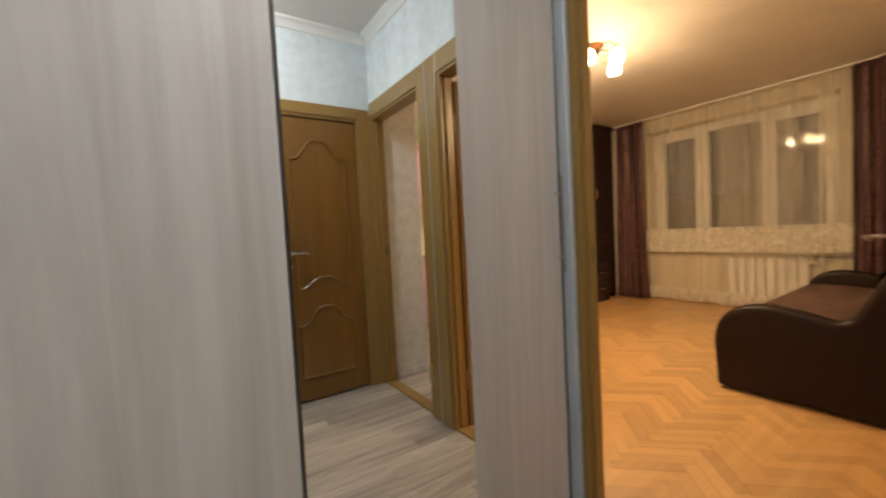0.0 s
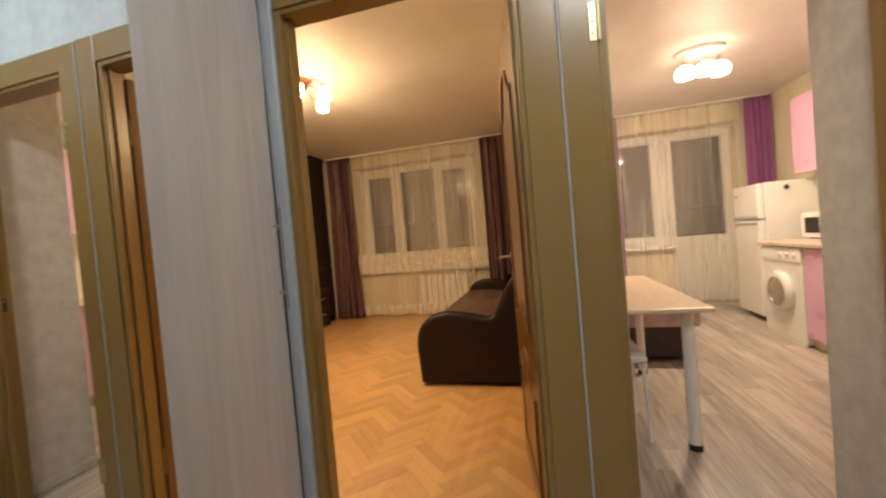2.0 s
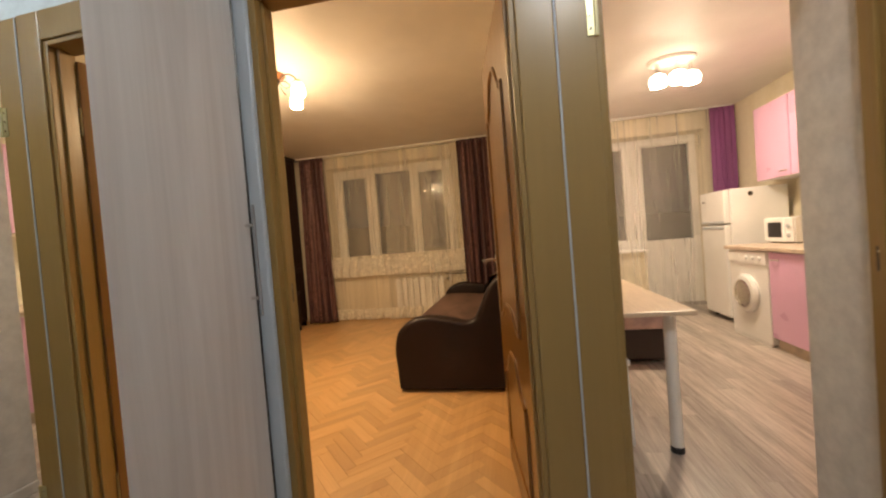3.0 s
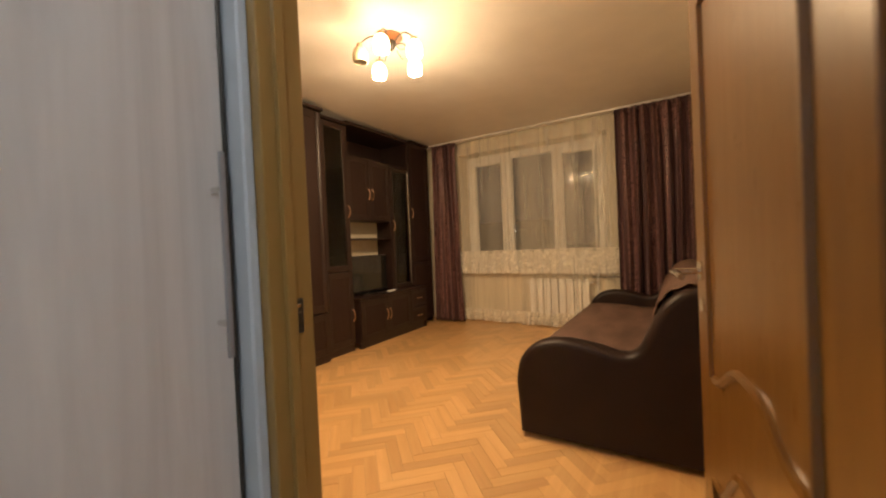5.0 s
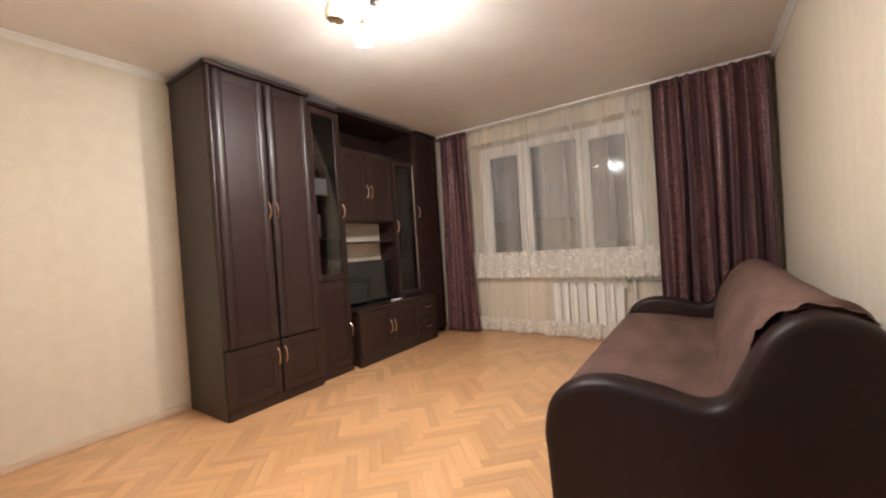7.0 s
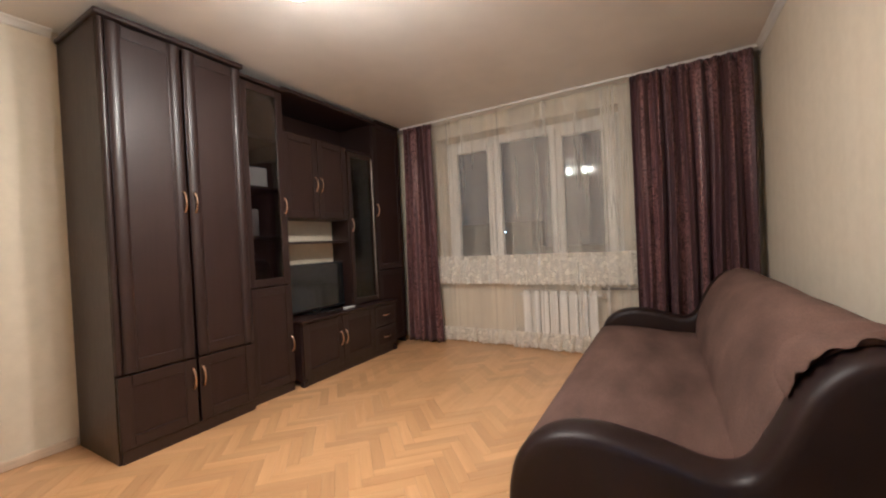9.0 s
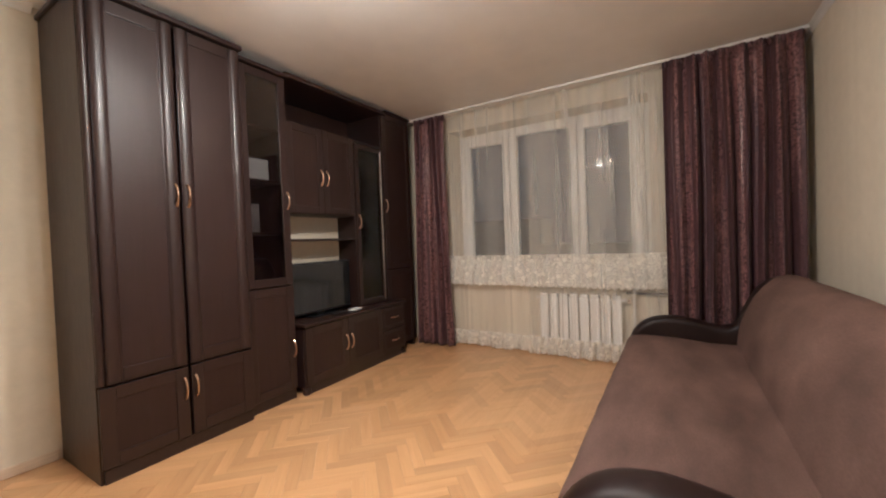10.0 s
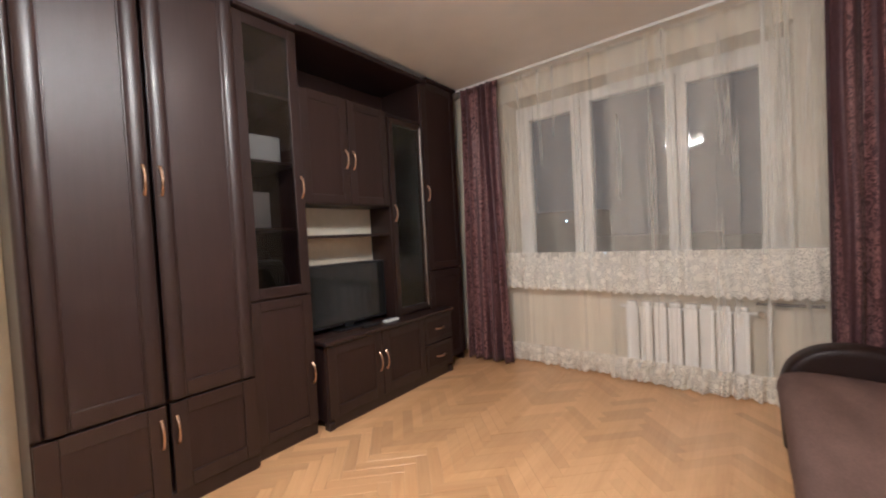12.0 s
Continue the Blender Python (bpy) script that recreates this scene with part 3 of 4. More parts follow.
solid("threshold", box((HALL_X + 0.005, LIV0 + 0.032, -0.003), (LIV_X - 0.005, LIV1 - 0.032, 0.010), 0.004, 2), "oak", "worn oak threshold in the living room doorway", "threshold", "structure")
solid("threshold", box((HALL_X + 0.005, KIT0 + 0.032, -0.003), (LIV_X - 0.005, KIT1 - 0.032, 0.010), 0.004, 2), "oak", "worn oak threshold in the kitchen doorway", "threshold", "structure")

# ---- hall: sliding wardrobe ----
wardrobe = thing("sliding_wardrobe", 0.1, 1.3, 0, "pale ash sliding wardrobe with a mirror door", "wardrobe")
part("carcass", boxes(((-1.59, 1.60, 0), (1.333, 1.618, 2.6)), ((-1.59, 1.06, 2.56), (1.333, 1.60, 2.6)), ((-1.59, 1.06, 0), (-1.57, 1.60, 2.56)), ((-1.57, 1.06, 0), (1.31, 1.60, 0.05))), "panel_wood", wardrobe)
part("side_frame", box((1.312, 1.012, 0), (1.334, 1.55, 2.55), 0.004), "silver", wardrobe, "light grey wardrobe end strip")
for lo_x, hi_x, dy in ((-1.56, -0.62, 0.03), (-0.62, 0.30, 0.0)):
    part("sliding_door", box((lo_x, MIRROR_Y - 0.006 + dy, 0.055), (hi_x, MIRROR_Y + 0.012 + dy, 2.55), 0.002), "panel_wood", wardrobe)
# dark strip drawn in place of the thin shadow gap beside the mirror
part("dark_edge_line", box((0.30, MIRROR_Y - 0.012, 0.055), (0.308, MIRROR_Y + 0.014, 2.55), 0.002), "lead", wardrobe, "dark line along the door edge")
mirror_door = part("mirror_door", box((0.309, MIRROR_Y + 0.022, 0.055), (0.822, MIRROR_Y + 0.034, 2.55)), "panel_wood", wardrobe)
pane_bm = box((-0.255, 0, 0.06), (0.255, 0.003, 2.545))
bmesh.ops.transform(pane_bm, matrix=pose(0.566, MIRROR_Y + 0.003, 0, 0, 0, -0.5), verts=pane_bm.verts)
part("mirror_pane", pane_bm, "mirror", mirror_door, "silvered mirror glass")
right_door = part("sliding_door", box((0.824, MIRROR_Y + 0.024, 0.055), (1.300, MIRROR_Y + 0.044, 2.55), 0.002), "panel_wood", wardrobe)
part("dark_edge_line", box((1.300, MIRROR_Y + 0.022, 0.055), (1.308, MIRROR_Y + 0.044, 2.55), 0.002), "lead", wardrobe, "dark line along the door edge")
bar = part("handle", box((1.274, MIRROR_Y - 0.010, 0.975), (1.284, MIRROR_Y - 0.002, 1.335), 0.003, 2), "steel", right_door, "slim steel bar handle")
for z in (1.27, 1.035):
    part("handle_post", tube([(1.279, MIRROR_Y + 0.026, z), (1.279, MIRROR_Y - 0.006, z)], 0.006, 10), "chrome", bar, smooth=True)
part("bottom_track", box((-1.57, 0.985, 0), (1.311, 1.052, 0.018), 0.003), "silver", wardrobe, "grey aluminium sliding track")
part("top_track", box((-1.57, 0.985, 2.552), (1.311, 1.052, 2.64), 0.003), "silver", wardrobe)

hall_light = thing("ceiling_light", 0.25, -0.15, CEIL, "round white lit hall ceiling light", "ceiling light")
part("mount", lathe([(0.13, 0.0), (0.13, -0.02), (0.12, -0.025)], (0.25, -0.15, CEIL)), "white", hall_light, smooth=True)
part("diffuser", lathe([(0.12, -0.025), (0.135, -0.045), (0.12, -0.08), (0.07, -0.105), (0.01, -0.112)], (0.25, -0.15, CEIL)), "hall_shade", hall_light, smooth=True)

# ---- living room: window, radiator, curtains ----
def window(name, label, x, y0, y1, z0, z1, panes, pane_z, handles=()):
    """Plastic window across x; panes: (y0, y1) of each glass."""
    w = thing(name, x, (y0 + y1) / 2, z0, label, "window")
    w["kind"] = "structure"
    f = 0.05
    part("window_frame", boxes(((x, y0, z0), (x + 0.07, y0 + f, z1)), ((x, y1 - f, z0), (x + 0.07, y1, z1)), ((x, y0 + f, z1 - f), (x + 0.07, y1 - f, z1)), ((x, y0 + f, z0), (x + 0.07, y1 - f, z0 + f)), bevel=0.004), "plastic", w)
    edges = sorted(panes)
    for k, (a, b) in enumerate(edges):
        pz0, pz1 = pane_z[k]
        lo = y0 + f if k == 0 else (edges[k - 1][1] + a) / 2 + 0.003
        hi = y1 - f if k == len(edges) - 1 else (b + edges[k + 1][0]) / 2 - 0.003
        s = part("sash", boxes(((x - 0.018, lo, z0 + f), (x + 0.05, a, z1 - f)), ((x - 0.018, b, z0 + f), (x + 0.05, hi, z1 - f)), ((x - 0.0178, a, pz1), (x + 0.05, b, z1 - f)), ((x - 0.0178, a, z0 + f), (x + 0.05, b, pz0)), bevel=0.006), "plastic", w)
        p = part("pane", box((x + 0.014, a - 0.005, pz0 - 0.005), (x + 0.020, b + 0.005, pz1 + 0.005)), "glass", s, "clear window pane with night behind")
        p.visible_shadow = False
    for hy, hz in handles:
        part("window_handle", boxes(((x - 0.035, hy - 0.012, hz - 0.03), (x - 0.018, hy + 0.012, hz + 0.03)), ((x - 0.05, hy - 0.009, hz - 0.11), (x - 0.034, hy + 0.009, hz + 0.012)), bevel=0.004), "plastic", w)
    return w


win = window("window_1", "white three-part plastic window with night outside", 6.27, WY0, WY1, 0.80, WZ1,
             [(1.225, 1.665), (1.81, 2.40), (2.575, 2.985)], [(0.93, 2.31), (0.88, 2.36), (0.93, 2.31)], [(1.74, 1.55), (2.50, 1.55)])
solid("window_sill", box((5.93, WY0 - 0.04, WZ0 + 0.002), (6.27, WY1 + 0.04, WZ0 + 0.04), 0.008, 2), "plastic", "white plastic sill under the living room window", "window sill", "structure")
solid("window_reveal", boxes(((6.27, WY0, WZ0 + 0.001), (6.33, WY1, 0.799))), "white", "white plaster under the window frame", "reveal", "structure")

radiator = thing("radiator", 5.93, 1.69, 0.08, "white sectional radiator under the window sill", "radiator")
for k in range(8):
    y = 1.315 + 0.097 * k
    bm = boxes(((5.915, y, 0.11), (5.925, y + 0.085, 0.60)), ((5.925, y + 0.034, 0.10), (5.965, y + 0.050, 0.63)), ((5.965, y + 0.008, 0.11), (5.973, y + 0.078, 0.60)), bevel=0.003)
    add_box(bm, (5.917, y + 0.006, 0.60), (5.972, y + 0.079, 0.632), 0.006)
    part("section", bm, "enamel", radiator)
for z in (0.12, 0.585):
    part("pipe", tube([(5.945, 1.22, z), (5.945, 2.12, z)], 0.013, 10), "enamel", radiator, smooth=True)
part("riser", tube([(5.95, 1.21, 0.0), (5.95, 1.21, CEIL)], 0.011, 10), "enamel", radiator, "white heating riser pipe", smooth=True)
part("valve", boxes(((5.925, 1.225, 0.56), (5.965, 1.275, 0.61)), bevel=0.008), "chrome", radiator)
# dark colour puts the shade under the sill onto this pipe
part("supply_pipe", tube([(5.955, 1.28, 0.655), (5.955, 0.95, 0.655)], 0.011, 10), "lead", radiator, "supply pipe coloured dark for the shade under the sill", smooth=True)
for y in (1.45, 1.95):
    part("bracket", box((5.97, y, 0.50), (5.998, y + 0.02, 0.53)), "enamel", radiator)

rail = thing("curtain_rail", 5.83, 1.8, 2.64, "white ceiling curtain rail across the window wall", "curtain rail")
part("track", box((5.80, 0.03, 2.622), (5.94, 3.55, 2.639), 0.004), "white", rail)
part("front_strip", box((5.793, 0.03, 2.616), (5.799, 3.55, 2.638), 0.002), "white", rail)


def curtain(name, label, y0, y1, x, folds, depth, seed, material, z0=0.012, z1=2.612, flare=0.0, gather=0.0):
    root = thing(name, x, (y0 + y1) / 2, z0, label, "curtain")
    c = part("cloth", cloth(y0, y1, z0, z1, x, folds, depth, seed=seed, ny=150, nz=30, flare=flare, gather=gather), material, root, smooth=True)
    mod = c.modifiers.new("thickness", "SOLIDIFY")
    mod.thickness = 0.003
    part("heading_tape", cloth(y0, y1, z1 - 0.055, z1 - 0.001, x - 0.002, folds * 3, depth * 0.5, seed=seed + 1, ny=150, nz=3), material, root, smooth=True)
    return root


curtain("curtain", "aubergine damask curtain hanging beside the sofa", 0.06, 0.945, 5.79, 8, 0.105, 3, "damask")
curtain("curtain", "aubergine damask curtain hanging beside the wall unit", 3.06, 3.47, 5.79, 5, 0.075, 5, "damask", flare=0.16)
sheer = thing("sheer_curtain", 5.86, 2.05, 0.02, "sill-length cream tulle curtain with a wide lace band", "curtain")
part("tulle", cloth(0.80, 3.30, 0.985, 2.625, 5.885, 17, 0.030, seed=9, ny=300, nz=20), "tulle", sheer, smooth=True)
part("lace_band", cloth(0.80, 3.30, 0.715, 1.025, 5.882, 17, 0.034, seed=9, ny=420, nz=12, hem=0.010, scallop=0.022, waves=42), "lace", sheer, "cream openwork lace band", smooth=True)
long_sheer = thing("sheer_curtain", 5.90, 2.05, 0.012, "floor-length cream tulle curtain with a lace hem", "curtain")
part("tulle", cloth(0.82, 3.27, 0.15, 2.62, 5.925, 15, 0.030, seed=12, ny=300, nz=24), "tulle_low", long_sheer, smooth=True)
part("gathered_panel", cloth(0.95, 2.14, 0.15, 2.615, 5.905, 11, 0.034, seed=17, ny=260, nz=24, flare=0.10), "tulle", long_sheer, "denser gathered half of the tulle", smooth=True)
part("panel_lace", cloth(0.89, 2.20, 0.022, 0.185, 5.897, 11, 0.050, seed=17, ny=300, nz=8, hem=0.016, scallop=0.018, waves=22), "lace", long_sheer, "cream lace hem", smooth=True)
part("hem_lace", cloth(0.82, 3.27, 0.030, 0.185, 5.915, 15, 0.040, seed=12, ny=420, nz=8, hem=0.014, scallop=0.018, waves=44), "lace", long_sheer, "cream lace hem", smooth=True)

# ---- living room: wall unit ----
FY, BY = 3.42, 4.012


def carcass(root, x0, x1, z0, z1, y0, y1=BY, t=0.018, shelves=(), backing="wenge"):
    for n, lo, hi in (("side_panel", (x0, y0, z0), (x0 + t, y1, z1)), ("side_panel", (x1 - t, y0, z0), (x1, y1, z1)), ("top_panel", (x0 + t, y0, z1 - t), (x1 - t, y1, z1)),
                      ("bottom_panel", (x0 + t, y0, z0 + 0.06), (x1 - t, y1 - 0.007, z0 + 0.06 + t)), ("back_panel", (x0 + t, y1 - 0.006, z0 + 0.06), (x1 - t, y1, z1 - t - 0.001))):
        body = part(n, box(lo, hi, 0.0015), backing if n == "back_panel" else "wenge", root)
    for z in shelves:
        part("shelf", box((x0 + t, y0 + 0.03, z), (x1 - t, y1 - 0.008, z + 0.016), 0.001), "wenge", root)
    return body


tall = thing("wardrobe_cabinet", 3.22, 3.72, 0, "dark wenge two-door wardrobe cabinet, doors slightly ajar", "cabinet", "wall unit")
carcass(tall, 2.80, 3.645, 0, 2.555, FY + 0.024, shelves=(0.49,))
part("plinth", box((2.815, FY + 0.012, 0.0), (3.63, FY + 0.03, 0.075)), "wenge", tall)
part("crown", box((2.785, FY - 0.020, 2.556), (3.66, BY, 2.588), 0.010, 3), "wenge", tall)
part("corner_post", tube([(2.818, FY + 0.012, 0.52), (2.818, FY + 0.012, 2.55)], 0.018, 14), "wenge", tall, smooth=True)
for x0, x1, hx in ((2.838, 3.228, 3.203), (3.244, 3.640, 3.268)):
    d = framed_door(tall, x0, x1, 0.515, 2.545, FY, rail=0.075)
    for ex in (x0 + 0.036, x1 - 0.036):
        part("rounded_edge", half_round(ex, FY, 0.52, 2.54, 0.033, 0.017), "wenge", d, smooth=True)
    bow_handle(d, hx, FY - 0.014, 1.53, 0.13)
for x0, x1, hx in ((2.805, 3.228, 3.205), (3.244, 3.640, 3.266)):
    d = framed_door(tall, x0, x1, 0.08, 0.503, FY, rail=0.07)
    bow_handle(d, hx, FY - 0.002, 0.375, 0.13)

show_y = FY + 0.055
vitrine = thing("display_cabinet", 3.85, 3.74, 0, "dark wenge display cabinet with smoked glass door", "cabinet", "wall unit")
carcass(vitrine, 3.650, 4.045, 0, 2.52, show_y + 0.024, shelves=(0.88, 1.30, 1.70, 2.10), backing="cabinet_back")
part("plinth", box((3.66, show_y + 0.012, 0.0), (4.035, show_y + 0.03, 0.075)), "wenge", vitrine)
part("crown", box((3.662, show_y - 0.028, 2.521), (4.060, BY, 2.548), 0.009, 3), "wenge", vitrine)
d = framed_door(vitrine, 3.655, 4.040, 0.905, 2.515, show_y, glass=True, rail=0.062)
bow_handle(d, 4.018, show_y - 0.002, 1.56, 0.13)
d = framed_door(vitrine, 3.655, 4.040, 0.08, 0.895, show_y, rail=0.062)
bow_handle(d, 4.018, show_y - 0.002, 0.40, 0.13)
# grey box made larger so its colour also gives the pane's grey reflection
box_in = solid("storage_box", box((3.70, 3.66, 1.7165), (4.00, 3.95, 1.90), 0.006), "silver", "pale grey box behind glass, enlarged for the grey reflection there", "box")

solid("storage_box", box((3.69, 3.70, 1.3165), (3.93, 3.93, 1.55), 0.006), "steel", "dull grey box on a lower shelf behind glass", "box")
bag = thing("handbag", 3.86, 3.74, 0.896, "black rounded bag on the lowest shelf behind glass", "bag")
part("body", slab(rounded([(3.62, 0.897), (3.86, 0.897), (3.88, 1.03), (3.80, 1.12), (3.68, 1.12), (3.60, 1.02)]), 3.72, 3.98, 0.02, 3), "black", bag, smooth=True)
part("strap", tube([(3.76, 3.74, 1.10), (3.79, 3.74, 1.17), (3.85, 3.74, 1.19), (3.91, 3.74, 1.17), (3.94, 3.74, 1.10)], 0.007, 8), "black", bag, smooth=True)

mid_y = FY + 0.10
bridge = thing("bridge_cabinet", 4.42, 3.8, 1.46, "dark wenge overhead cabinet above the television niche", "cabinet", "wall unit")
for n, lo, hi in (("side_panel", (4.047, mid_y + 0.024, 1.47), (4.065, BY, 2.54)), ("side_panel", (4.81, mid_y + 0.024, 1.47), (4.828, BY, 2.20)), ("bottom_panel", (4.065, mid_y + 0.024, 1.47), (4.81, BY, 1.488)),
                  ("top_panel", (4.065, mid_y + 0.024, 2.20), (5.24, BY, 2.218)), ("back_panel", (4.065, BY - 0.008, 2.218), (5.24, BY, 2.555))):
    part(n, box(lo, hi, 0.0015), "wenge", bridge)
part("canopy", box((4.062, mid_y - 0.03, 2.556), (5.30, BY, 2.590), 0.008, 3), "wenge", bridge)
for x0, x1, hx in ((4.066, 4.436, 4.408), (4.441, 4.812, 4.470)):
    d = framed_door(bridge, x0, x1, 1.475, 2.215, mid_y, rail=0.062)
    bow_handle(d, hx, mid_y - 0.002, 1.79, 0.13)

niche = thing("niche_shelf", 4.44, 3.85, 1.0, "dark wenge open niche shelf against the wallpaper", "shelf", "wall unit")
part("shelf", box((4.05, 3.56, 1.245), (4.826, 3.779, 1.263), 0.001), "wenge", niche)
part("back_board", box((4.048, 3.78, 1.05), (4.826, 3.79, 1.469)), "cream", niche, "cream papered niche back")
part("lower_panel", box((4.048, 3.765, 0.578), (4.826, 3.778, 1.049)), "wenge", niche)

d_y = FY + 0.10
glazed = thing("glazed_cabinet", 5.03, 3.8, 0.58, "dark wenge glazed cabinet standing on the television stand", "cabinet", "wall unit")
for n, lo, hi in (("side_panel", (4.83, d_y + 0.024, 0.578), (4.848, BY, 2.19)), ("side_panel", (5.222, d_y + 0.024, 0.578), (5.24, BY, 2.19)), ("bottom_panel", (4.848, d_y + 0.024, 0.578), (5.222, BY, 0.60)),
                  ("top_panel", (4.848, d_y + 0.024, 2.17), (5.222, BY, 2.19)), ("back_panel", (4.848, BY - 0.006, 0.60), (5.222, BY, 2.17))):
    part(n, box(lo, hi, 0.0015), "cabinet_back" if n == "back_panel" else "wenge", glazed)
for z in (1.0, 1.38, 1.76):
    part("glass_shelf", box((4.85, d_y + 0.06, z), (5.22, BY - 0.01, z + 0.006)), "cabinet_glass", glazed)
d = framed_door(glazed, 4.834, 5.236, 0.60, 2.185, d_y, glass=True, rail=0.05)
bow_handle(d, 4.862, d_y - 0.002, 1.42, 0.13)
part("edge_strip", box((5.200, d_y - 0.006, 0.62), (5.212, d_y + 0.001, 2.16), 0.003), "chrome", d, "bright door edge")

corner = thing("corner_cabinet", 5.5, 3.75, 0, "dark wenge tall corner cabinet beside the curtain", "cabinet", "wall unit")
carcass(corner, 5.245, 5.735, 0, 2.595, FY + 0.124)
part("crown", box((5.305, FY + 0.08, 2.596), (5.75, BY, 2.622), 0.008, 3), "wenge", corner)
d = framed_door(corner, 5.25, 5.73, 0.92, 2.59, FY + 0.10, rail=0.065)
bow_handle(d, 5.28, FY + 0.098, 1.60, 0.13)
framed_door(corner, 5.25, 5.73, 0.08, 0.91, FY + 0.10, rail=0.065)

stand = thing("tv_stand", 4.75, 3.7, 0, "low dark wenge television stand with doors and drawers", "tv stand", "wall unit")
for n, lo, hi in (("side_panel", (4.085, FY + 0.024, 0.05), (4.105, BY - 0.02, 0.55)), ("side_panel", (5.385, FY + 0.024, 0.05), (5.405, FY + 0.095, 0.55)), ("bottom_panel", (4.105, FY + 0.024, 0.05), (5.24, BY - 0.02, 0.07)), ("divider", (5.03, FY + 0.024, 0.07), (5.05, BY - 0.05, 0.55))):
    part(n, box(lo, hi, 0.001), "wenge", stand)
part("top", box((4.07, FY - 0.020, 0.551), (5.42, FY + 0.098, 0.577), 0.009, 3), "wenge", stand)
part("top_back", box((4.07, FY + 0.0985, 0.551), (5.24, BY - 0.01, 0.577), 0.002), "wenge", stand)
for x in (4.10, 5.37):
    part("foot", box((x - 0.02, FY + 0.005, 0), (x + 0.03, FY + 0.06, 0.05), 0.006), "wenge", stand)
part("plinth", box((4.13, FY + 0.02, 0.0), (5.34, FY + 0.04, 0.075)), "wenge", stand)
for x0, x1, hx in ((4.09, 4.556, 4.528), (4.562, 5.030, 4.590)):
    d = framed_door(stand, x0, x1, 0.078, 0.545, FY, rail=0.07)
    bow_handle(d, hx, FY - 0.002, 0.33, 0.13)
for z0, z1 in ((0.078, 0.308), (0.315, 0.545)):
    d = part("drawer", box((5.036, FY, z0), (5.40, FY + 0.022, z1), 0.005, 2), "wenge", stand)
    part("panel", box((5.075, FY - 0.003, z0 + 0.04), (5.36, FY + 0.002, z1 - 0.04), 0.002), "wenge_panel", d)
    bow_handle(d, 5.218, FY - 0.004, (z0 + z1) / 2, 0.11, upright=False)

tv = thing("television", 4.45, 3.72, 0.577, "black flat television on a small stand", "television")
part("housing", box((4.10, 3.635, 0.605), (4.82, 3.675, 1.05), 0.008, 2), "black", tv)
part("screen", box((4.112, 3.6325, 0.625), (4.808, 3.636, 1.040)), "screen", tv, "dark glossy screen")
part("neck", box((4.41, 3.645, 0.585), (4.49, 3.665, 0.61), 0.003), "black", tv)
part("foot", box((4.30, 3.57, 0.5775), (4.62, 3.74, 0.588), 0.004, 2), "black", tv)
remote = thing("remote_control", 4.72, 3.55, 0.578, "white remote control lying on the stand", "remote control")
part("shell", box((4.66, 3.475, 0.578), (4.80, 3.515, 0.596), 0.006, 2), "enamel", remote)
part("button_field", box((4.675, 3.483, 0.5965), (4.765, 3.507, 0.5985)), "silver", remote)
remote_b = thing("remote_control", 4.5, 3.52, 0.578, "black remote control lying on the stand", "remote control")
part("shell", box((4.46, 3.49, 0.578), (4.62, 3.53, 0.594), 0.006, 2), "black", remote_b)
part("button_field", box((4.47, 3.498, 0.5945), (4.59, 3.522, 0.596)), "lead", remote_b)

# ---- living room: sofa ----
sofa = thing("sofa", 4.2, 0.65, 0, "dark brown leather sofa with brown microfibre seat and back", "sofa")
ARM = [(1.19, 0.03), (1.20, 0.22), (1.205, 0.34), (1.17, 0.47), (1.07, 0.560), (0.93, 0.592), (0.76, 0.572), (0.63, 0.542), (0.555, 0.565), (0.505, 0.655), (0.44, 0.79), (0.35, 0.875), (0.25, 0.885), (0.15, 0.83), (0.09, 0.70), (0.075, 0.45), (0.07, 0.03)]


def spline(points, steps=5):
    made = []
    for i in range(len(points) - 1):
        p0, p1, p2, p3 = (Vector((*points[min(max(i + k, 0), len(points) - 1)], 0)) for k in (-1, 0, 1, 2))
        for s in range(steps):
            u = s / steps
            q = 0.5 * (2 * p1 + (p2 - p0) * u + (2 * p0 - 5 * p1 + 4 * p2 - p3) * u * u + (3 * p1 - p0 - 3 * p2 + p3) * u ** 3)
            made.append((q.x, q.y))
    return made + [points[-1]]


def rolled(outline, x0, x1, r, steps=12):
    """A (y, z) outline drawn out along x whose rim is one full soft roll."""
    n = len(outline)
    inward = []
    for k in range(n):
        (ay, az), (by, bz) = outline[max(k - 1, 0)], outline[min(k + 1, n - 1)]
        d = Vector((by - ay, bz - az)).normalized()
        inward.append((-d.y, d.x))
    bm = bmesh.new()
    rings = []
    for j in range(steps + 1):
        th = math.pi * j / steps
        x = (x0 + x1) / 2 - (x1 - x0) / 2 * math.cos(th)
        inset = r * (1 - max(0.0, math.sin(th)) ** 0.5)
        rings.append([bm.verts.new((x, y + v[0] * inset, max(0.03, z + v[1] * inset))) for (y, z), v in zip(outline, inward)])
    for p, q in zip(rings, rings[1:]):
        for k in range(n):
            bm.faces.new((p[k], p[(k + 1) % n], q[(k + 1) % n], q[k]))
    bm.faces.new(rings[0])
    bm.faces.new(rings[-1])
    return bm


for x0, x1 in ((3.045, 3.195), (5.24, 5.39)):
    arm = part("arm", rolled(spline(ARM), x0, x1, 0.046), "leather", sofa, "dark brown leather arm", smooth=True)
    for y in (0.12, 1.10):
        part("foot", boxes(((x0 + 0.06, y, 0), (x0 + 0.12, y + 0.06, 0.032)), bevel=0.004), "black", sofa)
part("base", box((3.19, 0.12, 0.05), (5.245, 1.13, 0.30), 0.01, 2), "leather", sofa)


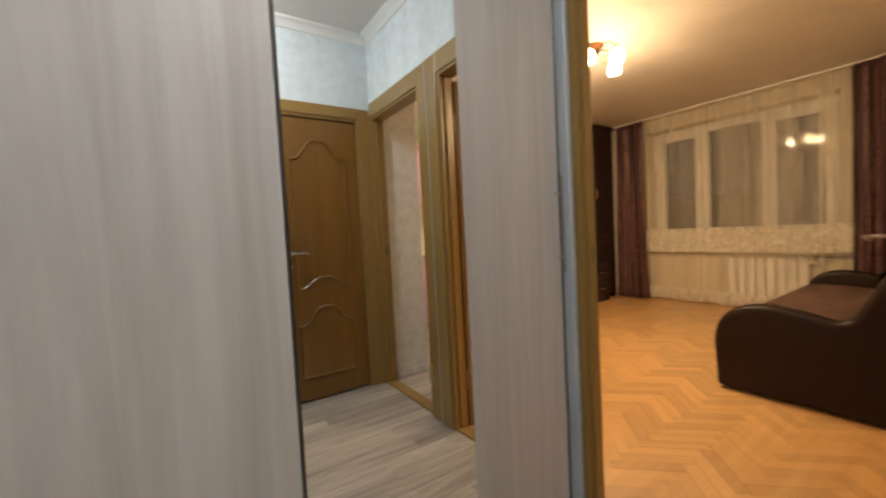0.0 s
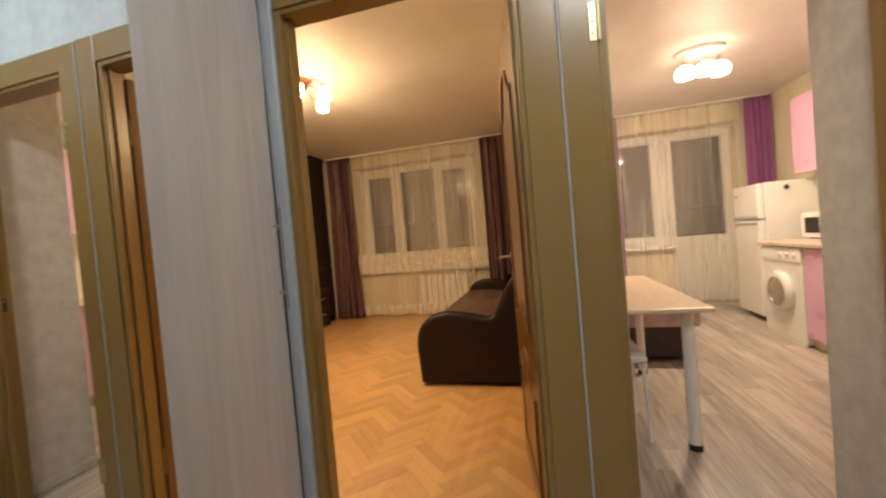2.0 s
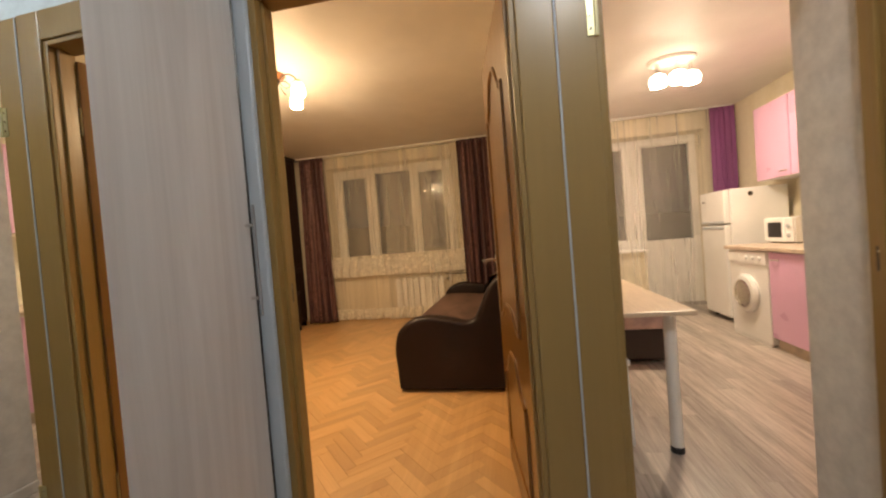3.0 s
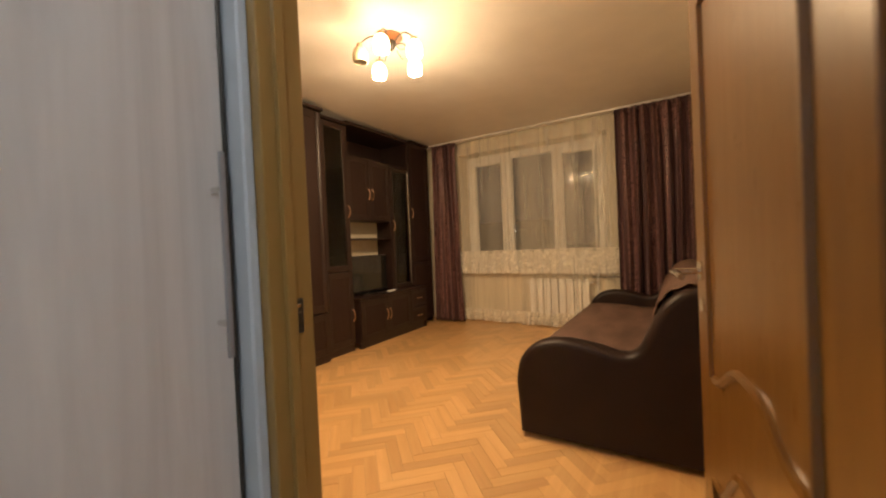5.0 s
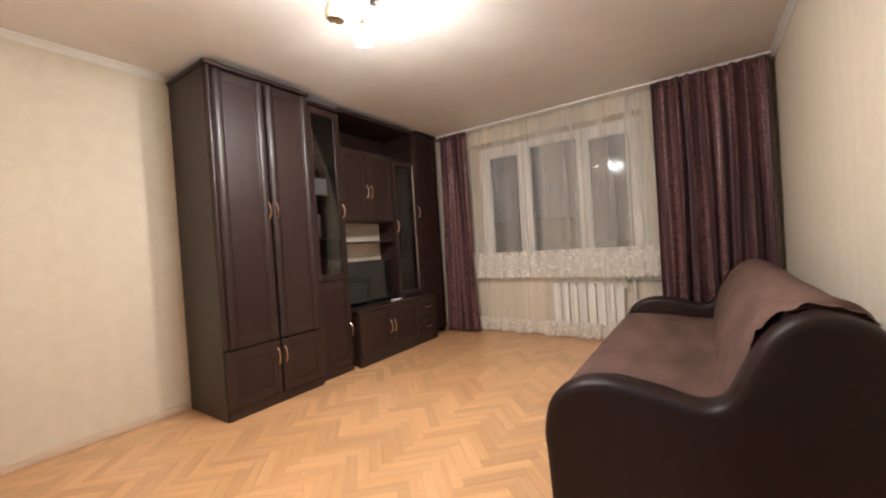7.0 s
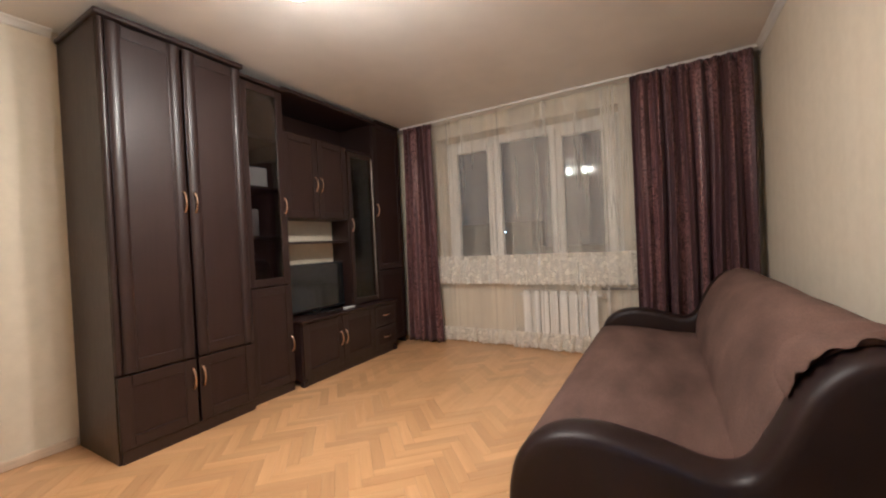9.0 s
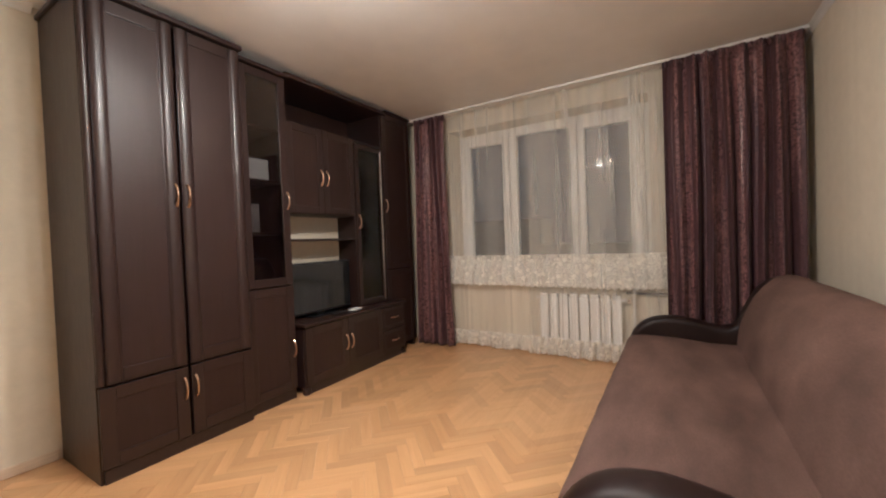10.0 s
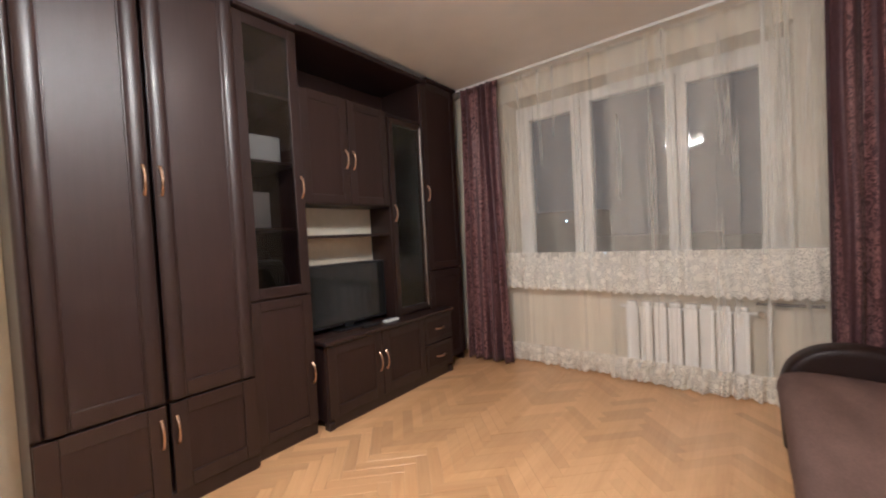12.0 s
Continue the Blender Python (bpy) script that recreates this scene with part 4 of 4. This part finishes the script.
def cushion(profile, x0, x1, seed, lump=0.012, nx=44, crumple=0.0):
    """A soft upholstered roll: (y, z) outline along x with slight swellings and creases."""
    outline = spline(profile + profile[:1], 4)[:-1]
    bm = bmesh.new()
    rings = []
    cy = sum(p[0] for p in outline) / len(outline)
    cz = sum(p[1] for p in outline) / len(outline)
    for i in range(nx + 1):
        s = i / nx
        x = x0 + (x1 - x0) * s
        end = min(1, 14 * min(s, 1 - s) + 0.80)
        ring = []
        for y, z in outline:
            n = noise.noise(Vector((x * 2.2, y * 3.0, z * 3.0 + seed))) + 0.5 * noise.noise(Vector((x * 7, y * 6, z * 6 + seed)))
            near = max(0.0, 1 - (x - x0) / 0.35) if crumple else 0.0
            n += crumple * near * abs(noise.noise(Vector((x * 16, y * 9, z * 5 + seed))))
            k = end + lump * n * 2
            ring.append(bm.verts.new((x, cy + (y - cy) * k, cz + (z - cz) * k)))
        rings.append(ring)
    n = len(outline)
    for a, b in zip(rings, rings[1:]):
        for k in range(n):
            bm.faces.new((a[k], a[(k + 1) % n], b[(k + 1) % n], b[k]))
    bm.faces.new(rings[0])
    bm.faces.new(rings[-1])
    return bm


part("seat", cushion([(1.20, 0.27), (1.215, 0.38), (1.16, 0.445), (0.95, 0.455), (0.70, 0.435), (0.45, 0.42), (0.40, 0.30), (0.8, 0.255)], 3.165, 5.27, 2.0, 0.008), "suede", sofa, "brown microfibre seat", smooth=True)
part("backrest", cushion([(0.55, 0.40), (0.53, 0.56), (0.46, 0.74), (0.37, 0.86), (0.27, 0.905), (0.17, 0.86), (0.11, 0.70), (0.10, 0.40), (0.3, 0.36)], 3.135, 5.295, 5.0, 0.010, 90, 5.0), "suede", sofa, "brown microfibre backrest", smooth=True)


def gathers(x0, x1, cy, cz, r, a0, a1, folds, na=90, nx=14):
    """Loose cloth bunched round the top of a roll, its folds dying away along x."""
    bm = bmesh.new()
    grid = []
    for i in range(nx + 1):
        u = i / nx
        row = []
        for k in range(na + 1):
            w = k / na
            a = a0 + (a1 - a0) * w
            ph = 2 * math.pi * folds * (w + 0.05 * math.sin(7 * w)) + 1.5 * u * math.sin(9 * w)
            fade = (1 - u) ** 1.4 * math.sin(math.pi * w) ** 0.5
            rr = r + fade * (0.003 + 0.015 * (0.5 + 0.5 * math.sin(ph)) * (0.6 + 0.7 * noise.noise(Vector((w * 6, u * 2, 3))))) - 0.02 * u * u
            row.append(bm.verts.new((x0 + (x1 - x0) * u + 0.012 * fade * math.sin(ph * 1.7), cy + rr * math.cos(a), cz + rr * math.sin(a))))
        grid.append(row)
    for p, q in zip(grid, grid[1:]):
        for k in range(na):
            bm.faces.new((p[k], p[k + 1], q[k + 1], q[k]))
    return bm


part("gathered_cover", gathers(3.115, 3.42, 0.285, 0.715, 0.183, radians(8), radians(135), 6), "suede", sofa, "bunched folds of the brown cover", smooth=True)

# ---- living room: chandelier ----
def bulb(name, x, y, z, watts, color, radius=0.043):
    """The lamp globe that hangs out of a glass shade's open lower mouth."""
    d = bpy.data.lights.new(name, "POINT")
    d.shadow_soft_size, d.energy, d.color = radius, watts, color
    ob = new(name, d)
    ob.location = (x, y, z)
    return ob


CX, CY = 3.085, 2.05
chandelier = thing("chandelier", CX, CY, CEIL, "five-armed ceiling lamp with white glass shades, one unlit", "chandelier")
part("mount", lathe([(0.085, 0.0), (0.09, -0.012), (0.07, -0.03), (0.04, -0.038)], (CX, CY, CEIL)), "cherry", chandelier, "reddish wooden ceiling mount", smooth=True)
part("hub", lathe([(0.040, -0.034), (0.044, -0.055), (0.030, -0.085), (0.012, -0.10)], (CX, CY, CEIL)), "lead", chandelier, smooth=True)
for k, a in enumerate((202, 266, 344, 63, 141)):
    c, s = math.cos(radians(a)), math.sin(radians(a))
    lit = a != 141
    pts = []
    for j in range(10):
        u = j / 9
        pts.append((CX + c * (0.03 + 0.185 * u), CY + s * (0.03 + 0.185 * u), CEIL - 0.06 + 0.050 * math.sin(math.pi * u) - 0.020 * u * u))
    arm = part("arm", tube(pts, 0.005, 8), "lead", chandelier, "thin dark bronze arm", smooth=True)
    ex, ey, ez = pts[-1]
    part("socket", lathe([(0.012, 0.006), (0.022, 0.0), (0.024, -0.025), (0.02, -0.03)], (ex, ey, ez)), "bronze", arm, smooth=True)
    prof = [(0.022, -0.022), (0.042, -0.038), (0.053, -0.070), (0.054, -0.098), (0.049, -0.126), (0.047, -0.127), (0.051, -0.098), (0.050, -0.070), (0.040, -0.042)]
    part("shade", lathe(prof, (ex, ey, ez), 28), "lit_shade" if lit else "dim_shade", arm, "glowing white glass shade" if lit else "unlit amber-white glass shade", smooth=True)
    if lit:
        bulb("bulb_light", ex, ey, ez - 0.120, LIVING_WATTS, WARM)
    part("curl", tube([(CX + c * 0.05, CY + s * 0.05, CEIL - 0.08), (CX + c * 0.10, CY + s * 0.10 , CEIL - 0.13), (CX + c * 0.13 - s * 0.02, CY + s * 0.13 + c * 0.02, CEIL - 0.11)], 0.003, 6), "lead", arm, smooth=True)

# ---- kitchen ----
kwin = window("window_2", "white plastic kitchen window beside a glazed balcony door", 6.27, KYD + 0.03, KY1, 0.80, 2.40, [(-1.42, -1.02)], [(0.95, 2.28)])
kdoor = window("door_4", "white plastic glazed balcony door", 6.27, KY0, KYD + 0.029, 0.0, 2.40, [(-2.32, -1.70)], [(0.92, 2.28)], [(-1.64, 1.05)])
solid("window_sill", box((5.90, KYD, 0.782), (6.27, KY1 + 0.03, 0.815), 0.008, 2), "plastic", "white plastic sill under the kitchen window", "window sill", "structure")
krail = thing("curtain_rail", 5.85, -1.6, 2.64, "white ceiling curtain rail in the kitchen", "curtain rail")
part("track", box((5.82, -2.70, 2.620), (5.89, -0.2, 2.639), 0.004), "white", krail)
curtain("curtain", "violet curtain hanging beside the fridge", -2.72, -2.42, 5.84, 5, 0.035, 21, "violet", z0=0.02, z1=2.628)
curtain("curtain", "violet curtain hanging at the table side of the window", -0.93, -0.55, 5.84, 5, 0.035, 23, "violet", z0=0.02, z1=2.628)
ks = thing("sheer_curtain", 5.88, -1.6, 0.02, "cream tulle curtain over the kitchen window", "curtain")
part("cloth", cloth(-2.60, -0.60, 0.03, 2.626, 5.885, 16, 0.020, seed=31, ny=220, nz=16, hem=0.01), "tulle", ks, smooth=True)
part("net_layer", cloth(-2.45, -0.95, 0.95, 2.30, 6.20, 22, 0.012, seed=33, ny=200, nz=8), "tulle_low", ks, "fine net layer at the panes", smooth=True)

KF = -1.93
fridge = thing("fridge", 5.15, -2.365, 0, "white two-door fridge beside the worktop", "fridge")
part("body", box((4.88, -2.685, 0.03), (5.42, -2.130, 1.48), 0.012, 2), "enamel", fridge)
for z0, z1 in ((0.06, 1.085), (1.10, 1.475)):
    d = part("door", box((4.882, -2.125, z0), (5.418, -2.065, z1), 0.018, 3), "enamel", fridge)
    part("grip", box((4.90, -2.066, z1 - 0.045 if z1 < 1.2 else z0 + 0.01), (5.40, -2.057, z1 - 0.015 if z1 < 1.2 else z0 + 0.035), 0.004), "silver", d)
part("badge", box((5.30, -2.065, 1.36), (5.36, -2.062, 1.375)), "lead", fridge, "small dark badge")
part("magnet", lathe([(0.022, 0.0), (0.026, 0.004)], (0, 0, 0), 12), "lead", fridge, "round dark sticker").matrix_basis = Matrix.Translation((4.8795, -2.325, 1.41)) @ Matrix.Rotation(radians(-90), 4, "Y")
for x in (4.92, 5.38):
    for y in (-2.645, -2.165):
        part("foot", tube([(x, y, 0), (x, y, 0.032)], 0.018, 10), "black", fridge)

washer = thing("washing_machine", 4.25, -2.2, 0, "white front-loading washing machine under the worktop", "washing machine")
part("body", box((3.96, -2.52, 0.02), (4.56, KF, 0.845), 0.012, 2), "enamel", washer)
part("control_panel", box((3.965, KF, 0.72), (4.555, KF + 0.012, 0.84), 0.006, 2), "enamel", washer)
part("drawer", box((4.37, KF + 0.012, 0.745), (4.54, KF + 0.016, 0.82), 0.003), "white", washer)
for x in (4.05, 4.15, 4.25):
    part("knob", tube([(x, KF + 0.01, 0.78), (x, KF + 0.03, 0.78)], 0.020, 16), "enamel", washer, smooth=True)


def ring_y(x, y, z, profile, sides=32):
    """Turned part whose axis runs along y: (radius, distance from the wall) pairs."""
    bm = lathe(profile, (0, 0, 0), sides)
    bmesh.ops.transform(bm, matrix=Matrix.Translation((x, y, z)) @ Matrix.Rotation(radians(-90), 4, "X"), verts=bm.verts)
    return bm


port = part("porthole", ring_y(4.27, KF, 0.44, [(0.18, 0.0), (0.185, 0.02), (0.165, 0.045), (0.125, 0.05), (0.118, 0.03)]), "enamel", washer, "round white porthole door", smooth=True)
part("porthole_glass", ring_y(4.27, KF, 0.44, [(0.122, 0.031), (0.10, 0.036), (0.05, 0.026), (0.01, 0.022)]), "black", port, "dark bulging glass", smooth=True)
part("rim", ring_y(4.27, KF, 0.44, [(0.128, 0.046), (0.134, 0.055), (0.122, 0.056), (0.120, 0.04)]), "chrome", port, smooth=True)
part("plinth", box((3.98, KF - 0.02, 0.0), (4.54, KF - 0.004, 0.07)), "enamel", washer)

worktop = solid("worktop", box((1.74, KIT_R + 0.002, 0.850), (4.60, KF + 0.03, 0.885), 0.008, 2), "worktop", "beige stone-look worktop above washer and pink units", "worktop")
for x0, x1 in ((3.45, 3.945), (2.85, 3.44), (2.25, 2.84), (1.74, 2.24)):
    c = thing("base_cabinet", (x0 + x1) / 2, -2.3, 0, "glossy pink kitchen base cabinet under the worktop", "cabinet", "pink base cabinets")
    part("body", box((x0, KIT_R + 0.01, 0.09), (x1, KF - 0.02, 0.848)), "white", c)
    d = part("door", box((x0 + 0.002, KF - 0.018, 0.10), (x1 - 0.002, KF, 0.842), 0.004, 2), "pink", c)
    bow_handle(d, x1 - 0.08, KF - 0.002, 0.78, 0.10, out=-0.025, upright=False, material="chrome", label="chrome bow handle")
    part("plinth", box((x0, KF - 0.06, 0.0), (x1, KF - 0.045, 0.09)), "worktop", c)
for x0, x1 in ((4.40, 4.92), (3.87, 4.39), (3.34, 3.86), (2.81, 3.33), (2.28, 2.80)):
    c = thing("wall_cabinet", (x0 + x1) / 2, -2.6, 1.53, "glossy pink kitchen wall cabinet", "cabinet", "pink wall cabinets")
    part("body", box((x0, KIT_R + 0.001, 1.53), (x1, -2.44, 2.30)), "white", c)
    d = part("door", box((x0 + 0.002, -2.438, 1.532), (x1 - 0.002, -2.42, 2.298), 0.004, 2), "pink", c)
    bow_handle(d, x0 + 0.10, -2.422, 1.585, 0.10, out=-0.025, upright=False, material="chrome", label="chrome bow handle")
oven = thing("microwave", 4.35, -2.3, 0.885, "white microwave standing on the worktop", "microwave")
part("body", box((4.17, -2.62, 0.895), (4.58, -2.285, 1.13), 0.008, 2), "enamel", oven)
part("door", box((4.285, -2.285, 0.90), (4.575, -2.268, 1.125), 0.005, 2), "enamel", oven)
part("window", box((4.32, -2.269, 0.94), (4.52, -2.265, 1.085), 0.002), "black", oven, "dark microwave window")
part("control_strip", box((4.175, -2.285, 0.90), (4.28, -2.270, 1.125), 0.004), "white", oven)
for z in (0.96, 1.05):
    part("knob", ring_y(4.228, -2.271, z, [(0.02, 0.0), (0.018, 0.014)], 16), "silver", oven)
for x in (4.20, 4.54):
    part("foot", box((x - 0.015, -2.58, 0.885), (x + 0.015, -2.32, 0.896)), "black", oven)

table = thing("dining_table", 2.83, -0.36, 0, "light wood dining table on white metal legs", "table")
part("tabletop", box((2.16, -0.615, 0.722), (3.49, -0.112, 0.747), 0.008, 2), "tabletop", table)
for x in (2.285, 3.36):
    for y in (-0.53, -0.185):
        leg = part("leg", lathe([(0.03, 0.03), (0.03, 0.715), (0.05, 0.721)], (x, y, 0), 20), "enamel", table, "white round metal leg", smooth=True)
        part("foot_cap", lathe([(0.033, 0.0), (0.034, 0.02), (0.030, 0.031)], (x, y, 0), 20), "black", leg, smooth=True)
stool = thing("stool", 2.5, -0.24, 0, "white stool with tubular legs under the table", "stool")
part("seat", box((2.33, -0.345, 0.425), (2.67, -0.13, 0.46), 0.014, 3), "white", stool)
for x, y, dx, dy in ((2.35, -0.325, -0.01, -0.01), (2.65, -0.325, 0.02, -0.01), (2.35, -0.15, -0.01, 0.01), (2.65, -0.15, 0.02, 0.01)):
    part("leg", tube([(x + dx, y + dy, 0.0), (x, y, 0.42)], 0.011, 10), "enamel", stool, smooth=True)
bench = thing("corner_bench", 4.3, -0.7, 0, "pink floral kitchen bench with dark base", "bench")
part("base", box((3.62, -0.98, 0.03), (4.95, -0.16, 0.30), 0.01), "wenge", bench)
part("seat", box((3.56, -1.03, 0.30), (4.98, -0.115, 0.46), 0.04, 4), "floral", bench, smooth=True)
part("backrest", box((3.60, -0.26, 0.46), (4.95, -0.112, 0.86), 0.035, 4), "floral", bench, smooth=True)
part("leg", tube([(3.66, -0.99, 0), (3.66, -0.99, 0.30)], 0.014, 10), "chrome", bench)

KX, KY = 4.04, -1.31
kl = thing("ceiling_light", KX, KY, CEIL, "chrome kitchen ceiling lamp with three glowing globes", "ceiling light")
bm = lathe([(0.20, 0.0), (0.205, -0.012), (0.19, -0.03), (0.15, -0.036)], (0, 0, 0), 40)
bmesh.ops.transform(bm, matrix=Matrix.Translation((KX, KY, CEIL)) @ Matrix.Diagonal((0.7, 1.0, 1, 1)), verts=bm.verts)
part("plate", bm, "enamel", kl, "oval pale glossy plate", smooth=True)
for dx, dy in ((-0.02, 0.13), (-0.06, -0.02), (0.0, -0.15)):
    s = part("socket", lathe([(0.018, -0.03), (0.018, -0.10), (0.028, -0.11), (0.028, -0.135)], (KX + dx, KY + dy, CEIL), 16), "chrome", kl, smooth=True)
    part("globe", lathe([(0.03, -0.055), (0.062, -0.075), (0.078, -0.11), (0.078, -0.135), (0.068, -0.162), (0.064, -0.163), (0.074, -0.135), (0.074, -0.11), (0.058, -0.08)], (KX + dx, KY + dy, CEIL - 0.07), 28), "kitchen_shade", s, "glowing glass globe", smooth=True)
    bulb("bulb_light", KX + dx, KY + dy, CEIL - 0.214, KITCHEN_WATTS, KITCHEN_WARM, 0.055)

# ---- outside: far blocks with a few lit windows ----
rnd = random.Random(4)
for bx, by, w, h in ((62, 12, 16, 9), (75, 34, 22, 14), (70, -10, 14, 8), (80, -32, 24, 12)):
    b = thing("apartment_building", bx, by, -14, "dark distant apartment block with few lit windows", "building")
    part("wall", box((bx, by - w / 2, -14), (bx + 10, by + w / 2, h - 9)), "city_wall", b)
    for _ in range(5):
        y, z = by + rnd.uniform(-0.45, 0.45) * w, rnd.uniform(-8, h - 10)
        part("window", box((bx - 0.05, y - 0.14, z - 0.12), (bx - 0.01, y + 0.14, z + 0.12)), "city_light", b, "lit window")
solid("ground", box((7.0, -300, -14.5), (600, 300, -14)), "city_wall", "dark ground far below the window", "ground", "structure")

# ---- floors, piece by piece ----
def block_mesh(name, length, width, height):
    bm = bmesh.new()
    add_box(bm, (-length / 2 + 0.0004, -width / 2 + 0.0004, -height), (length / 2 - 0.0004, width / 2 - 0.0004, 0), 0.0008)
    return bm


def herringbone(x0, x1, y0, y1, length, width, near, limit, material, owner):
    """45-degree herringbone; blocks in the near stretch are single parts, the rest one mesh."""
    n = int(round(length / width))
    shared = mesh_of("block", block_mesh("block", length, width, 0.006))
    shared.materials.append(M[material])
    rest, count = bmesh.new(), 0
    tilt = Matrix.Rotation(radians(-45), 4, "Z")
    origin = Vector(((x0 + x1) / 2, (y0 + y1) / 2, 0))
    r = random.Random(7)
    span = int(6.5 / width)
    for i in range(-span, span):
        for j in range(-span, span):
            for kind in (0, 1):
                # lattice of an L pair: along (1,1)*width and (n,-n)*width
                u = i * width + j * n * width
                v = i * width - j * n * width
                c = Vector((u + length / 2, v + width / 2, 0)) if kind == 0 else Vector((u + width / 2 , v + width + length / 2 , 0))
                p = tilt @ c + origin
                if not (x0 + 0.02 < p.x < x1 - 0.02 and y0 + 0.02 < p.y < y1 - 0.02):
                    continue
                m = Matrix.Translation((p.x, p.y, r.uniform(-0.0005, 0.0005))) @ Matrix.Rotation(radians(-45 + 90 * kind), 4, "Z")
                if near(p) and count < limit:
                    ob = new("parquet_block", shared)
                    ob.matrix_basis, ob.parent = m, owner
                    count += 1
                else:
                    made = bmesh.ops.create_cube(rest, size=1.0)["verts"]
                    for q in made:
                        q.co = m @ Vector((q.co.x * (length - 0.0008), q.co.y * (width - 0.0008), (q.co.z - 0.5) * 0.006))
    ob = part("parquet_field", rest, material, owner)
    ob["kind"] = "stuff"
    return count


herringbone(LIV_X - 0.02, WIN_X + 0.05, RIGHT_Y + 0.02, LEFT_Y + 0.05, 0.325, 0.065, lambda p: 1.9 < p.x < 4.5 and 1.0 < p.y < 3.6, 300, "parquet", floor_living)


def planks(x0, x1, y0, y1, length, width, owner, seed):
    r = random.Random(seed)
    y, row = y0, 0
    while y < y1 - 0.01:
        x = x0 - r.uniform(0, length)
        while x < x1 - 0.01:
            a, b = max(x, x0), min(x + length, x1)
            if b - a > 0.02:
                part("plank", box((a + 0.0004, y + 0.0004, -0.0045), (b - 0.0004, min(y + width, y1) - 0.0004, 0.0)), "lino", owner)
            x += length
        y += width
        row += 1


planks(-1.6, LIV_X - 0.055, BATH_Y, 1.0, 0.9, 0.14, floor_hall, 3)
planks(LIV_X - 0.045, WIN_X, KIT_R, KIT_Y, 0.9, 0.14, floor_kitchen, 5)
